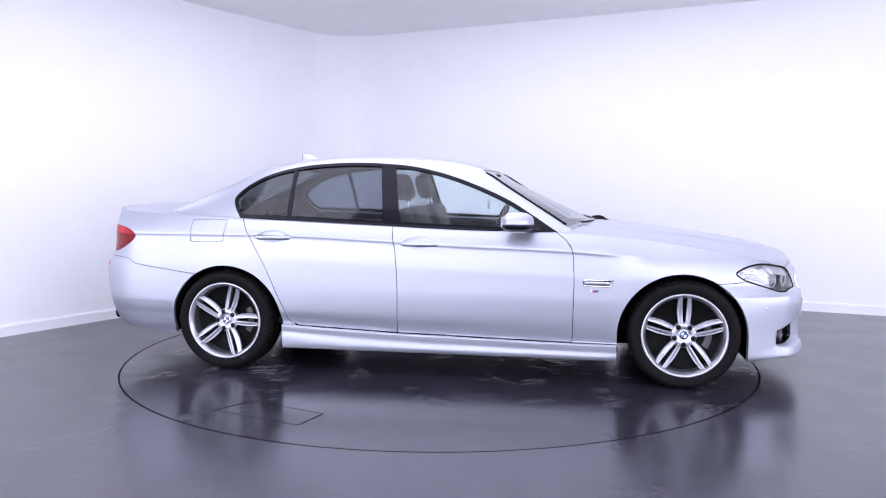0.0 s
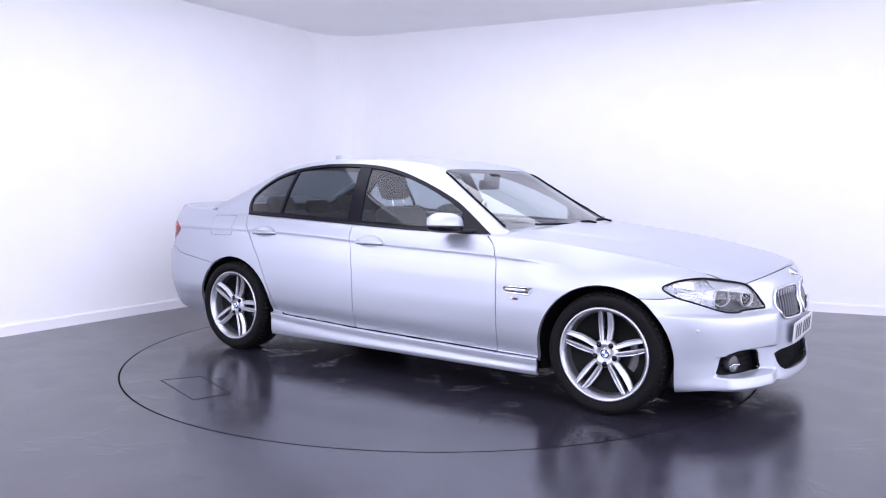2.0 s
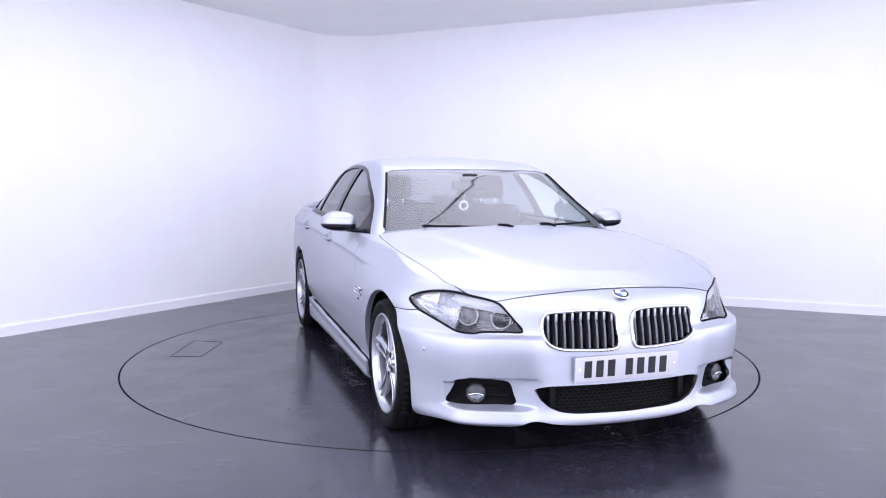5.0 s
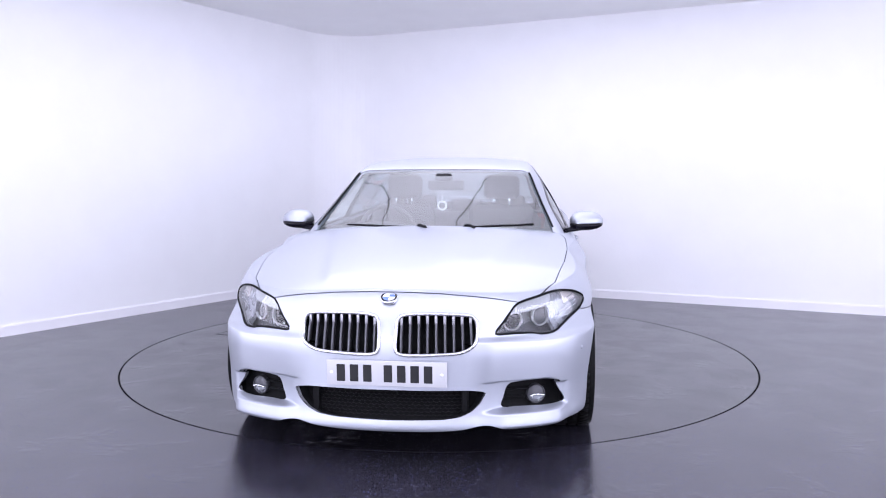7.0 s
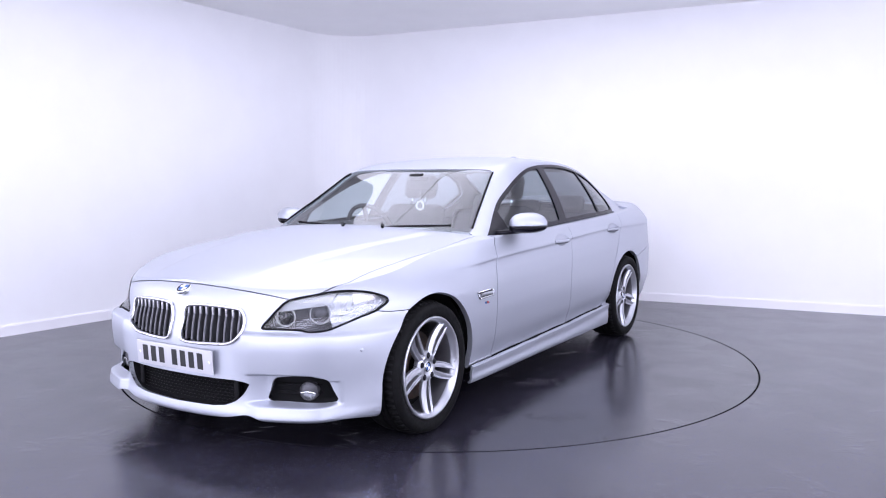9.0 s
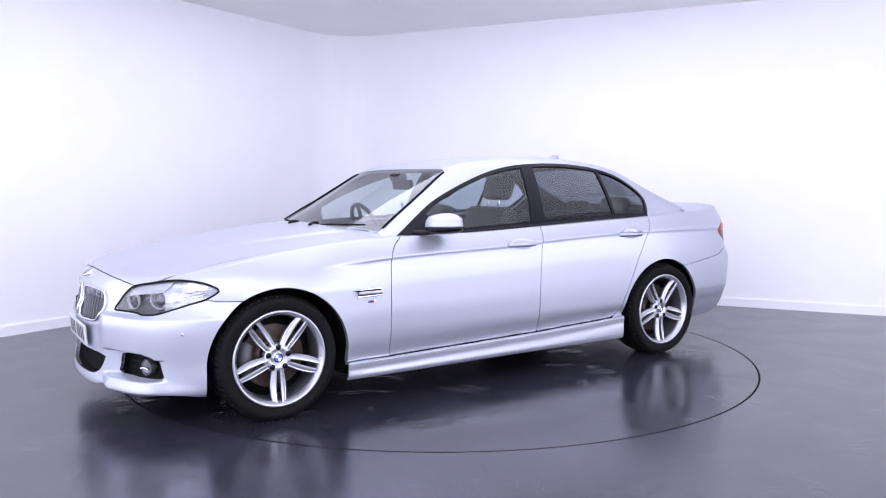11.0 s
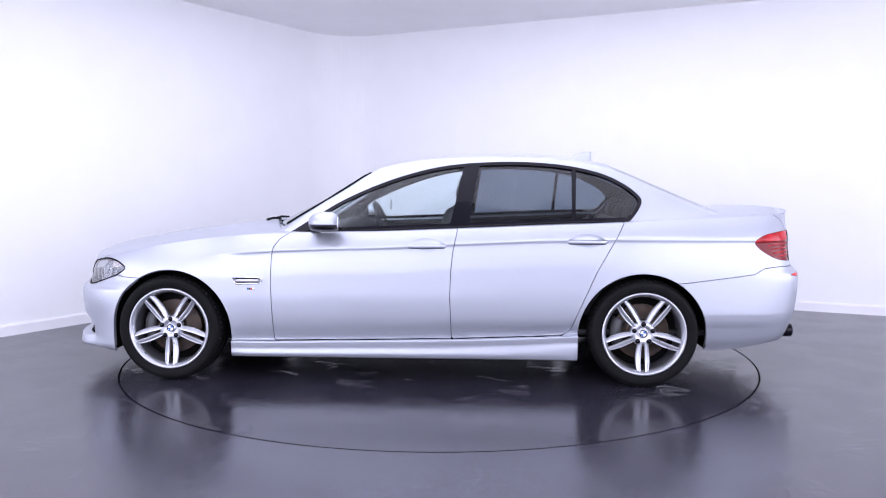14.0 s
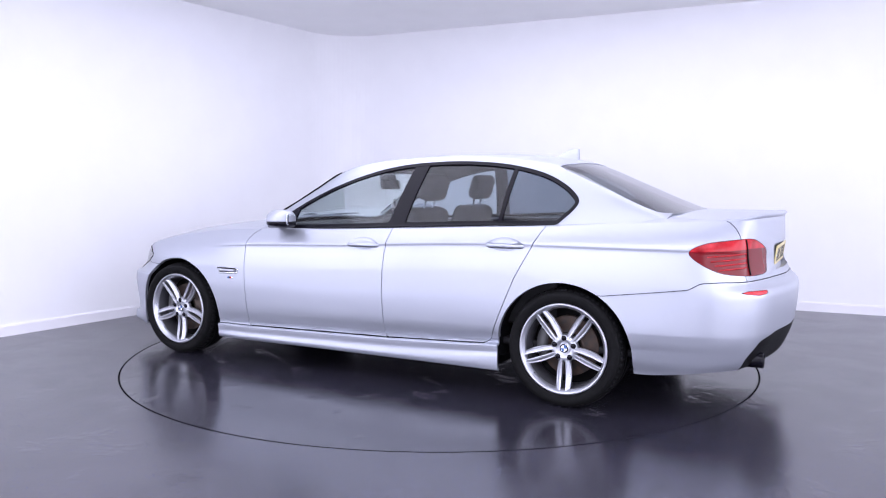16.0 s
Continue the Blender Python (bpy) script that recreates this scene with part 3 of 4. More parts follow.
DOOR_F = [(.70, 1.08), (.712, .941), (.77, .90), (.802, .855), (.816, .80), (.822, .645), (.818, .45), (.814, .2625), (.25, .273), (-.304, .285), (-.295, .546), (-.300, .70),
          (-.312, .82), (-.345, .985), (-.345, 1.08)]
DOOR_R = [(-.345, 1.08), (-.345, .985), (-.312, .82), (-.300, .70), (-.295, .546), (-.304, .285), (-.846, .307), (-.975, .314), (-1.015, .325), (-1.038, .345), (-1.079, .45),
          (-1.192, .711), (-1.307, .916), (-1.365, 1.02), (-1.38, 1.08)]
SILL = [(1.2, .0), (1.2, .2595), (.814, .2605), (.25, .271), (-.304, .283), (-.846, .305), (-.99, .314), (-1.03, .343), (-1.2, .345), (-1.2, .0)]

inner_shell = B
for outline in (HEAD, KIDNEY, INTAKE, FOG, LAMP):
    inner_shell = carve(inner_shell, qz, outline, 0)[1]
tail_shell, inner_shell = cut(inner_shell, inner_shell.pos[:, 0] + 2.2)
tail_shell = carve(tail_shell, lambda s: s.pos[:, 1:], [(-.3, .770), (.288, .770), (.304, .79), (.284, .918), (-.3, .930)], 0)[1]
inner_shell, tail_shell = moved(inner_shell, -.016), moved(tail_shell, -.016)

head, B = carve(B, qz, HEAD, .0015)
front, B = carve(B, qz, BUMPER)
kidney, front = carve(front, qz, KIDNEY, 0)
intake, front = carve(front, qz, INTAKE, 0)
fog, front = carve(front, qz, FOG, 0)
lamp, B = carve(B, qz, LAMP, .0012)
rear, B = carve(B, qz, TAIL_BUMPER)
reflex, rear = carve(rear, qz, REFLEX, .001)
diffuser, rear = carve(rear, qz, DIFFUSER, .001)
bonnet, B = carve(B, xy, BONNET, .002)
boot, B = carve(B, xy, BOOT)
door_f, B = carve(B, xz, DOOR_F)
door_r, B = carve(B, xz, DOOR_R)
sill, B = carve(B, xz, SILL)
wing, quarter = cut(B, .2 - B.pos[:, 0])
wing, quarter = largest(wing), largest(quarter)
FLAP = rounded([(-1.712, .985), (-1.70, 1.003), (-1.49, 1.005), (-1.468, .985), (-1.478, .885), (-1.50, .862), (-1.695, .860), (-1.715, .88)], 3)
flap, quarter_right = carve(quarter, xz, FLAP, .0015)
quarter_right = largest(quarter_right)

panel("bonnet", [bonnet, mirrored(bonnet)], PAINT, car)
bumper = panel("front_bumper", [front, mirrored(front)], PAINT, car, fold=.02)
rear_bumper = panel("rear_bumper", [rear, mirrored(rear)], PAINT, car, fold=.02)
panel("diffuser", [diffuser, mirrored(diffuser)], PLASTIC, rear_bumper, "black plastic lower insert")
niche, boot = carve(boot, lambda s: s.pos[:, 1:], [(-.3, .775), (.285, .775), (.30, .79), (.28, .915), (-.3, .925)], 0)
boot_lid = panel("boot_lid", [boot, mirrored(boot)], PAINT, car)
shell = panel("inner_shell", [inner_shell, mirrored(inner_shell), tail_shell, mirrored(tail_shell)], SEAM, car, "dark inner structure behind the panel gaps", fold=0)
DOORS = {}
DISH = {}


def lens_outline(xm, z, half, up, down):
    a = [(xm + half * u, z + up * (1 - u * u) ** .85) for u in np.linspace(-1, 1, 17)]
    return a + [(xm + half * u, z - down * (1 - u * u) ** .85) for u in np.linspace(1, -1, 17)[1:-1]]


def dished(s, outline, depth):
    d = np.clip(-signed(xz(s), outline) / .022, 0, 1)
    return Skin(s.pos - s.nor * (depth * (1 - (1 - d) ** 2))[:, None], s.nor, s.arc, s.faces)


HANDLES = {"f": (-.151, .867), "r": (-1.131, .898)}
for key in HANDLES:
    outline = lens_outline(*HANDLES[key], .124, .044, .036)
    if key == "f":
        DISH[key], door_f = carve(door_f, xz, outline, 0)
    else:
        DISH[key], door_r = carve(door_r, xz, outline, 0)
    DISH[key] = dished(DISH[key], outline, .011)
for side in (1, -1):
    m = (lambda s: s) if side > 0 else mirrored
    panel("front_wing", [m(wing)], PAINT, car, fold=.03)
    panel("rear_quarter", [m(quarter if side > 0 else quarter_right)], PAINT, car, fold=.03)
    DOORS["f", side] = panel("front_door", [m(door_f)], PAINT, car)
    DOORS["r", side] = panel("rear_door", [m(door_r)], PAINT, car)
    panel("side_skirt", [m(sill)], PAINT, car)
    panel("reflector", [m(reflex)], RED_BRIGHT, rear_bumper, "red bumper reflector", fold=.006)
panel("fuel_flap", [mirrored(flap)], PAINT, car)

# boot lip spoiler
bm = bmesh.new()
edge = G[:, NV - 1]
tail = np.array(Q[:, 0]) > 5.2
rows = []
for y in np.linspace(-.67, .67, 41):
    x = float(np.interp(-abs(y), -edge[tail, 1], edge[tail, 0]))
    z = float(np.interp(-abs(y), -edge[tail, 1], edge[tail, 2]))
    s = 1 - abs(y / .67) ** 5
    lift = .020 * (1 - (y / .75) ** 2)
    rows.append([bm.verts.new(p) for p in ((x + .10, y, z + lift - .004), (x + .03, y, z + lift + .004 * s), (x - .010 * s, y, z + .006 + .016 * s), (x - .012 * s, y, z + .002 + .014 * s), (x + .012, y, z - .012))])
for a, b in zip(rows, rows[1:]):
    for n in range(5):
        bm.faces.new((a[n], a[(n + 1) % 5], b[(n + 1) % 5], b[n]))
bm.faces.new(rows[0])
bm.faces.new(rows[-1])
bmesh.ops.recalc_face_normals(bm, faces=bm.faces[:])
part("spoiler", bm, PAINT, boot_lid, "slim silver lip spoiler")

# ---- greenhouse ----
C = grid_skin(CABIN, np.broadcast_to(np.linspace(1.0, -2.25, len(CABIN))[:, None], CABIN.shape[:2]))
SCREEN = [(1.2, -.2), (1.2, .75), (.77, .731), (.55, .668), (.4, .626), (.28, .594), (.228, .578), (.205, .53), (.185, .40), (.172, .2), (.168, -.2)]
BACKLIGHT = [(-1.345, -.2), (-1.34, .3), (-1.315, .48), (-1.318, .525), (-1.36, .55), (-1.6, .573), (-1.85, .612), (-1.93, .61), (-2.0, .50), (-2.05, .25), (-2.06, -.2)]
DLO = np.concatenate([rounded([(.722, .937), (.546, 1.05), (.40, 1.138), (.207, 1.226), (0, 1.300), (-.2, 1.350), (-.406, 1.376), (-.67, 1.386), (-.909, 1.375), (-1.098, 1.349),
                               (-1.274, 1.302), (-1.399, 1.238), (-1.468, 1.182), (-1.492, 1.14), (-1.466, 1.085), (-1.405, 1.018)], 4, False),
                      [(-1.014, 1.010), (-.36, .981), (.39, .950)]])
screen, C2 = carve(C, xy, SCREEN, .0)
backlight, C2 = carve(C2, xy, BACKLIGHT, .0)
dlo, frame_skin = carve(C2, xz, DLO, .0)
frame_skin = cut(frame_skin, frame_skin.pos[:, 0] - .80)[0]
frame_skin = cut(frame_skin, -1.985 - frame_skin.pos[:, 0])[0]
pane_all, band = cut(dlo, signed(xz(dlo), DLO) + .020)
PANE_F = [(.47, .5), (.47, 1.6), (-.355, 1.6), (-.375, 1.376), (-.335, 1.18), (-.288, .97), (-.28, .5)]
PANE_R = [(-.475, 1.6), (-.475, 1.376), (-.44, 1.18), (-.405, .97), (-.40, .5), (-1.040, .5), (-1.043, 1.0), (-1.062, 1.36), (-1.062, 1.6)]
PANE_Q = [(-1.065, .5), (-1.067, 1.0), (-1.088, 1.36), (-1.088, 1.6), (-1.7, 1.6), (-1.7, .5)]
pane_f, rest = carve(pane_all, xz, PANE_F, .0)
pane_r, rest = carve(rest, xz, PANE_R, .0)
pane_q, pillar = carve(rest, xz, PANE_Q, .0)

roof = panel("roof", [frame_skin, mirrored(frame_skin)], PAINT, car, fold=.02)
panel("headlining", [moved(mirrored(frame_skin), -.03), moved(frame_skin, -.03)], LINING, roof, "grey cloth headlining", fold=0)
ws = panel("windscreen", [moved(screen, -.004), moved(mirrored(screen), -.004)], SCREEN_GLASS, car, "clear windscreen", fold=0)
rs = panel("rear_window", [moved(backlight, -.004), moved(mirrored(backlight), -.004)], REAR_GLASS, car, "tinted rear window", fold=0)
for side in (1, -1):
    m = (lambda s: s) if side > 0 else mirrored
    panel("window_frame", [m(moved(band, .003)), m(moved(pillar, .0015))], TRIM, car, "gloss black window surround and pillars", fold=.012)
    panel("window", [m(moved(pane_f, -.006))], GLASS, DOORS["f", side], "clear front door glass", fold=.004)
    panel("window", [m(moved(pane_r, -.006))], DARK_GLASS, DOORS["r", side], "dark tinted rear door glass", fold=.004)
    panel("quarter_window", [m(moved(pane_q, -.006))], DARK_GLASS, DOORS["r", side], "dark tinted quarter glass", fold=.004)
    # rubber strip along the belt
    bm = bmesh.new()
    xs = np.linspace(.715, -1.40, 40)
    base = np.interp(-xs, [-.722, -.39, .36, 1.014, 1.405], [.937, .950, .981, 1.010, 1.018])
    tube(bm, flip(on_cabin(xs, base - .004, .006), side), .007, sides=6)
    part("belt_strip", bm, TRIM, car, "black belt strip")
    # black edge of the windscreen
    bm = bmesh.new()
    line = [(x, y) for x, y in ((.765, .731), (.66, .70), (.55, .668), (.4, .626), (.28, .594), (.235, .582))]
    pts = []
    for x, y in line:
        i = int(round((1.0 - x) / 3.25 * (len(CABIN) - 1)))
        col = CABIN[i]
        pts.append((x, y * side, float(np.interp(-y, -col[:, 1], col[:, 2])) + .004))
    tube(bm, pts, .007, sides=6)
    part("windscreen_seal", bm, SEAM, car, "black windscreen seal")

SLAT = grain(material("slat_metal", (.115, .115, .13), .35, .6), 40, .3, .5)
SATIN = grain(material("satin_chrome", (.62, .62, .66), .22, .9), 40, .16, .28)
# paler copy of the slat metal, for the reflection painted on the slat tops
SLAT_HIGHLIGHT = grain(material("slat_highlight_metal", (.38, .38, .41), .3, .6), 40, .25, .4)

# ---- nose ----
for side in (1, -1):
    m = (lambda s: s) if side > 0 else mirrored
    grille = bmesh.new()
    pts = flip(on_body(KIDNEY[:, 0], KIDNEY[:, 1], .004), side)
    tube(grille, pts, .0080, True, 10, 1.0, (1, 0, 0))
    surround = part("kidney_grille", grille, SATIN, car, "chrome-rimmed kidney grille with vertical slats")
    panel("grille_back", [m(moved(kidney, -.055))], SEAM, surround, "black grille opening", fold=-.05)
    lo, hi = KIDNEY[:, 0].min(), KIDNEY[:, 0].max()
    for k in range(9):
        q = lo + (hi - lo) * (k + .62) / 9.4
        zs = []
        kq, kz = KIDNEY[:, 0], KIDNEY[:, 1]
        for i in range(len(kq)):
            j = (i + 1) % len(kq)
            if (kq[i] - q) * (kq[j] - q) < 0:
                zs.append(kz[i] + (kz[j] - kz[i]) * (q - kq[i]) / (kq[j] - kq[i]))
        if len(zs) < 2:
            continue
        z0, z1 = min(zs) + .006, max(zs) - .006
        bm = bmesh.new()
        zz = np.linspace(z0, z1, 9)
        ends = np.array(on_body(np.array([q, q]), np.array([z0, z1]), -.007))
        mid = [ends[0] + (ends[1] - ends[0]) * u + np.array([.005 * math.sin(math.pi * u), 0, 0]) for u in np.linspace(0, 1, 9)]
        rows = []
        for p in mid:
            w = .0052
            rows.append([bm.verts.new((p[0] + dx, (p[1] + dy) * side, p[2])) for dx, dy in ((-.04, -w * .8), (-.004, -w), (0, -w * .4), (0, w * .4), (-.004, w), (-.04, w * .8))])
        for a, b in zip(rows, rows[1:]):
            for i in range(6):
                bm.faces.new((a[i], a[(i + 1) % 6], b[(i + 1) % 6], b[i]))
        bm.faces.new(rows[0])
        bm.faces.new(rows[-1])
        bmesh.ops.recalc_face_normals(bm, faces=bm.faces[:])
        part("slat", bm, SLAT, surround, "", False)
        # pale block over the slat's top: its highlight, put in as colour
        bm = bmesh.new()
        tip = on_body([q, q], [z1 - .040, z1 - .001], -.004)
        box(bm, (-.004, -.0058, -.019), (.004, .0058, .019), .002, Matrix.Translation(Vector((tip[0][0] + tip[1][0], (tip[0][1] + tip[1][1]) * side, tip[0][2] + tip[1][2])) / 2))
        part("slat_top_highlight", bm, SLAT_HIGHLIGHT, surround, "paler slat top that stands in for its reflection")
    # fog lamp pocket
    pocket = panel("fog_pocket", [m(moved(fog, -.05))], PLASTIC, bumper, "black fog lamp recess", fold=-.05)
    c = on_body(.704, .310, -.028)
    place = Matrix.Translation((c[0], c[1] * side, c[2])) @ Matrix.Rotation(radians(-90 + 22 * side), 4, "Z")
    bm = bmesh.new()
    lathe(bm, [(.043, -.03), (.043, .004), (.040, .008), (.037, .002)], 32, place)
    fl = part("fog_lamp", bm, BEZEL, bumper, "round clear fog lamp")
    bm = bmesh.new()
    lathe(bm, [(.0005, .010), (.02, .0085), (.032, .005), (.038, .002)], 32, place)
    part("lens", bm, BEZEL, fl)
    bm = bmesh.new()
    lathe(bm, [(.0005, .0122), (.02, .0106), (.032, .007), (.036, .004)], 32)
    bmesh.ops.bisect_plane(bm, geom=bm.verts[:] + bm.edges[:] + bm.faces[:], plane_co=(0, 0, -.006), plane_no=(0, 0, 1), clear_outer=True)
    bmesh.ops.transform(bm, matrix=place, verts=bm.verts[:])
    part("lower_reflector", bm, REFLECTOR, fl, "bright lower half of the fog lamp")
    bm = bmesh.new()
    tube(bm, [place @ Vector((x, .013, -.004 + .004 * math.cos(x * 60))) for x in np.linspace(-.034, .034, 9)], .004, sides=6)
    part("lens_bar", bm, CHROME, fl)
    for z in (.30, .335):
        bm = bmesh.new()
        tube(bm, flip(on_body(np.linspace(.55, .765, 12), z + 0 * np.linspace(0, 1, 12), -.042), side), .006, sides=6)
        part("pocket_rib", bm, PLASTIC, bumper)
    # parking sensor
    s = on_body(.93, .50, .001)
    bm = bmesh.new()
    lathe(bm, [(.0005, .0004), (.009, .0004), (.010, -.004)], 20, Matrix.Translation((s[0], s[1] * side, s[2])) @ Matrix.Rotation(radians(-90 + 52 * side), 4, "Z"))
    part("sensor", bm, PAINT, bumper)

# lower intake with its mesh
mouth = panel("lower_intake", [moved(intake, -.07), moved(mirrored(intake), -.07)], SEAM, bumper, "black lower air intake", fold=-.07)
bm = bmesh.new()
for r in range(9):
    z = .238 + r * .0145
    for k in range(-13, 13):
        q0 = (k + (r % 2) * .5) * .027
        for a, b in (((q0, z), (q0 + .0135, z + .0065)), ((q0 + .0135, z + .0065), (q0 + .027, z))):
            pa, pb = on_body(abs(a[0]), a[1], -.05), on_body(abs(b[0]), b[1], -.05)
            tube(bm, [(pa[0], math.copysign(pa[1], a[0]), pa[2]), (pb[0], math.copysign(pb[1], b[0]), pb[2])], .0022, sides=4)
part("intake_mesh", bm, PLASTIC, mouth, "black honeycomb mesh")
for side in (1, -1):
    bm = bmesh.new()
    a = on_body(.345, .295, -.045)
    box(bm, (-.012, -.014, -.06), (.012, .014, .06), .004, Matrix.Translation((a[0], a[1] * side, a[2])))
    part("intake_post", bm, PLASTIC, mouth)

# head lamps
for side in (1, -1):
    m = (lambda s: s) if side > 0 else mirrored
    lampbody = panel("headlamp", [m(moved(head, -.062))], BEZEL, car, "headlamp with twin halo rings behind a clear cover", fold=-.06)
    cover = panel("cover", [m(moved(head, -.001))], LENS, lampbody, "clear headlamp cover", fold=0)
    cover.visible_shadow = False
    bm = bmesh.new()
    tube(bm, flip(on_body(HEAD[:, 0], HEAD[:, 1], -.003), side), .0062, True, 6)
    part("lamp_seal", bm, SEAM, lampbody)
    # chrome brow and outer reflector
    brow, _ = carve(head, qz, [(.50, .668), (.56, .672), (.70, .690), (.80, .70), (.83, .72), (.88, .80), (.5, .80)], 0)
    panel("brow", [m(moved(brow, -.018))], HALO, lampbody, "bright upper lamp strip", fold=.012)
    outer, _ = carve(head, qz, [(.83, .55), (.80, .70), (.83, .72), (.9, .80), (1.2, .80), (1.2, .55)], 0)
    panel("side_reflector", [m(moved(outer, -.024))], REFLECTOR, lampbody, "bright faceted side reflector", fold=.02)
    amber, _ = carve(head, qz, [(.93, .70), (.93, .80), (1.06, .80), (1.04, .715)], 0)
    panel("indicator", [m(moved(amber, -.018))], AMBER, lampbody, "pale amber indicator reflector", fold=.006)
    for k in range(4):
        bm = bmesh.new()
        qs = np.linspace(.86 + .03 * k, 1.03, 8)
        tube(bm, flip(on_body(qs, .655 + .016 * k + (qs - .9) * .22, -.016), side), .0022, sides=6)
        part("reflector_rib", bm, CHROME, lampbody)
    for q, z, r, turn in ((.592, .644, .043, 28), (.768, .656, .048, 40)):
        c = on_body(q, z, -.034)
        place = Matrix.Translation((c[0], c[1] * side, c[2])) @ Matrix.Rotation(radians(-90 + turn * side), 4, "Z")
        bm = bmesh.new()
        lathe(bm, [(r - .003, .004), (r - .002, .008), (r, .009), (r + .002, .006), (r + .002, -.006), (r - .003, -.008), (r - .003, .004)], 40, place)
        ring = part("halo", bm, HALO, lampbody, "pale halo ring")
        bm = bmesh.new()
        lathe(bm, [(.0005, .010), (r * .35, .008), (r * .6, .0), (r * .72, -.012), (r - .003, -.006)], 32, place)
        part("projector", bm, TRIM if q < .6 else BEZEL, ring, "dark projector lens")

# badges: plain roundels
def roundel(place, r, parent):
    bm = bmesh.new()
    lathe(bm, [(r * .68, .006), (r * .74, .0075), (r * .95, .0065), (r, .003), (r * 1.01, -.006)], 40, place)
    disc = part("badge", bm, CHROME, parent, "round blue and white badge")
    bm = bmesh.new()
    lathe(bm, [(r * .70, .0068), (r * .72, .0079), (r * .90, .0073), (r * .92, .0062)], 40, place)
    part("badge_ring", bm, TRIM, disc)
    for k in range(4):
        bm = bmesh.new()
        a0 = k * math.pi / 2
        prof = [(0, .0055)] + [(r * .69 * math.cos(a0 + i * math.pi / 16), r * .69 * math.sin(a0 + i * math.pi / 16)) for i in range(9)]
        vs = [bm.verts.new((0, .0062, 0))] + [bm.verts.new((u, .0062, w)) for u, w in prof[1:]]
        bm.faces.new(vs[::-1])
        bmesh.ops.transform(bm, matrix=place, verts=bm.verts[:])
        part("badge_quarter", bm, BLUE if k % 2 else WHITE, disc, "", False)


nb = on_body(0.0, .752, .0)
roundel(Matrix.Translation((float(nb[0]) + .002, 0, .752)) @ Matrix.Rotation(radians(-90), 4, "Z") @ Matrix.Rotation(radians(60), 4, "X"), .039, bumper)

# number plates: characters as plain bars
def plate(centre, turn, tilt, mat, name, label, parent):
    place = Matrix.Translation(centre) @ Matrix.Rotation(radians(turn), 4, "Z") @ Matrix.Rotation(radians(tilt), 4, "X")
    bm = bmesh.new()
    box(bm, (-.262, -.004, -.056), (.262, .004, .056), .003, place)
    p = part(name, bm, mat, parent, label)
    x = -.205
    for k in range(7):
        bm = bmesh.new()
        box(bm, (x + .005, .0038, -.038), (x + .042, .0046, .038), .0, place)
        part("character_bar", bm, INK, p, "", False)
        x += .058 + (.032 if k == 3 else 0)
    for u in (-.24, .24):
        bm = bmesh.new()
        lathe(bm, [(.0005, .0065), (.006, .0062), (.0075, .004)], 14, place @ Matrix.Translation((u, 0, .0)))
        part("screw_cap", bm, WHITE, p)
    return p


plate((2.312, 0, .435), -90, -4, PLATE_WHITE, "number_plate", "white front number plate with dark characters", bumper)
panel("plate_niche", [moved(niche, -.035), moved(mirrored(niche), -.035)], PAINT, boot_lid, "recess for the rear plate", fold=-.035)
plate((-2.500, 0, .845), 90, -8, PLATE_YELLOW, "number_plate", "yellow rear number plate", boot_lid)

# ---- flanks ----
def smooth_bar(bm, pts, w, h, sides=10):
    tube(bm, pts, w, sides=sides, flat=h / w, up=(0, 0, 1))


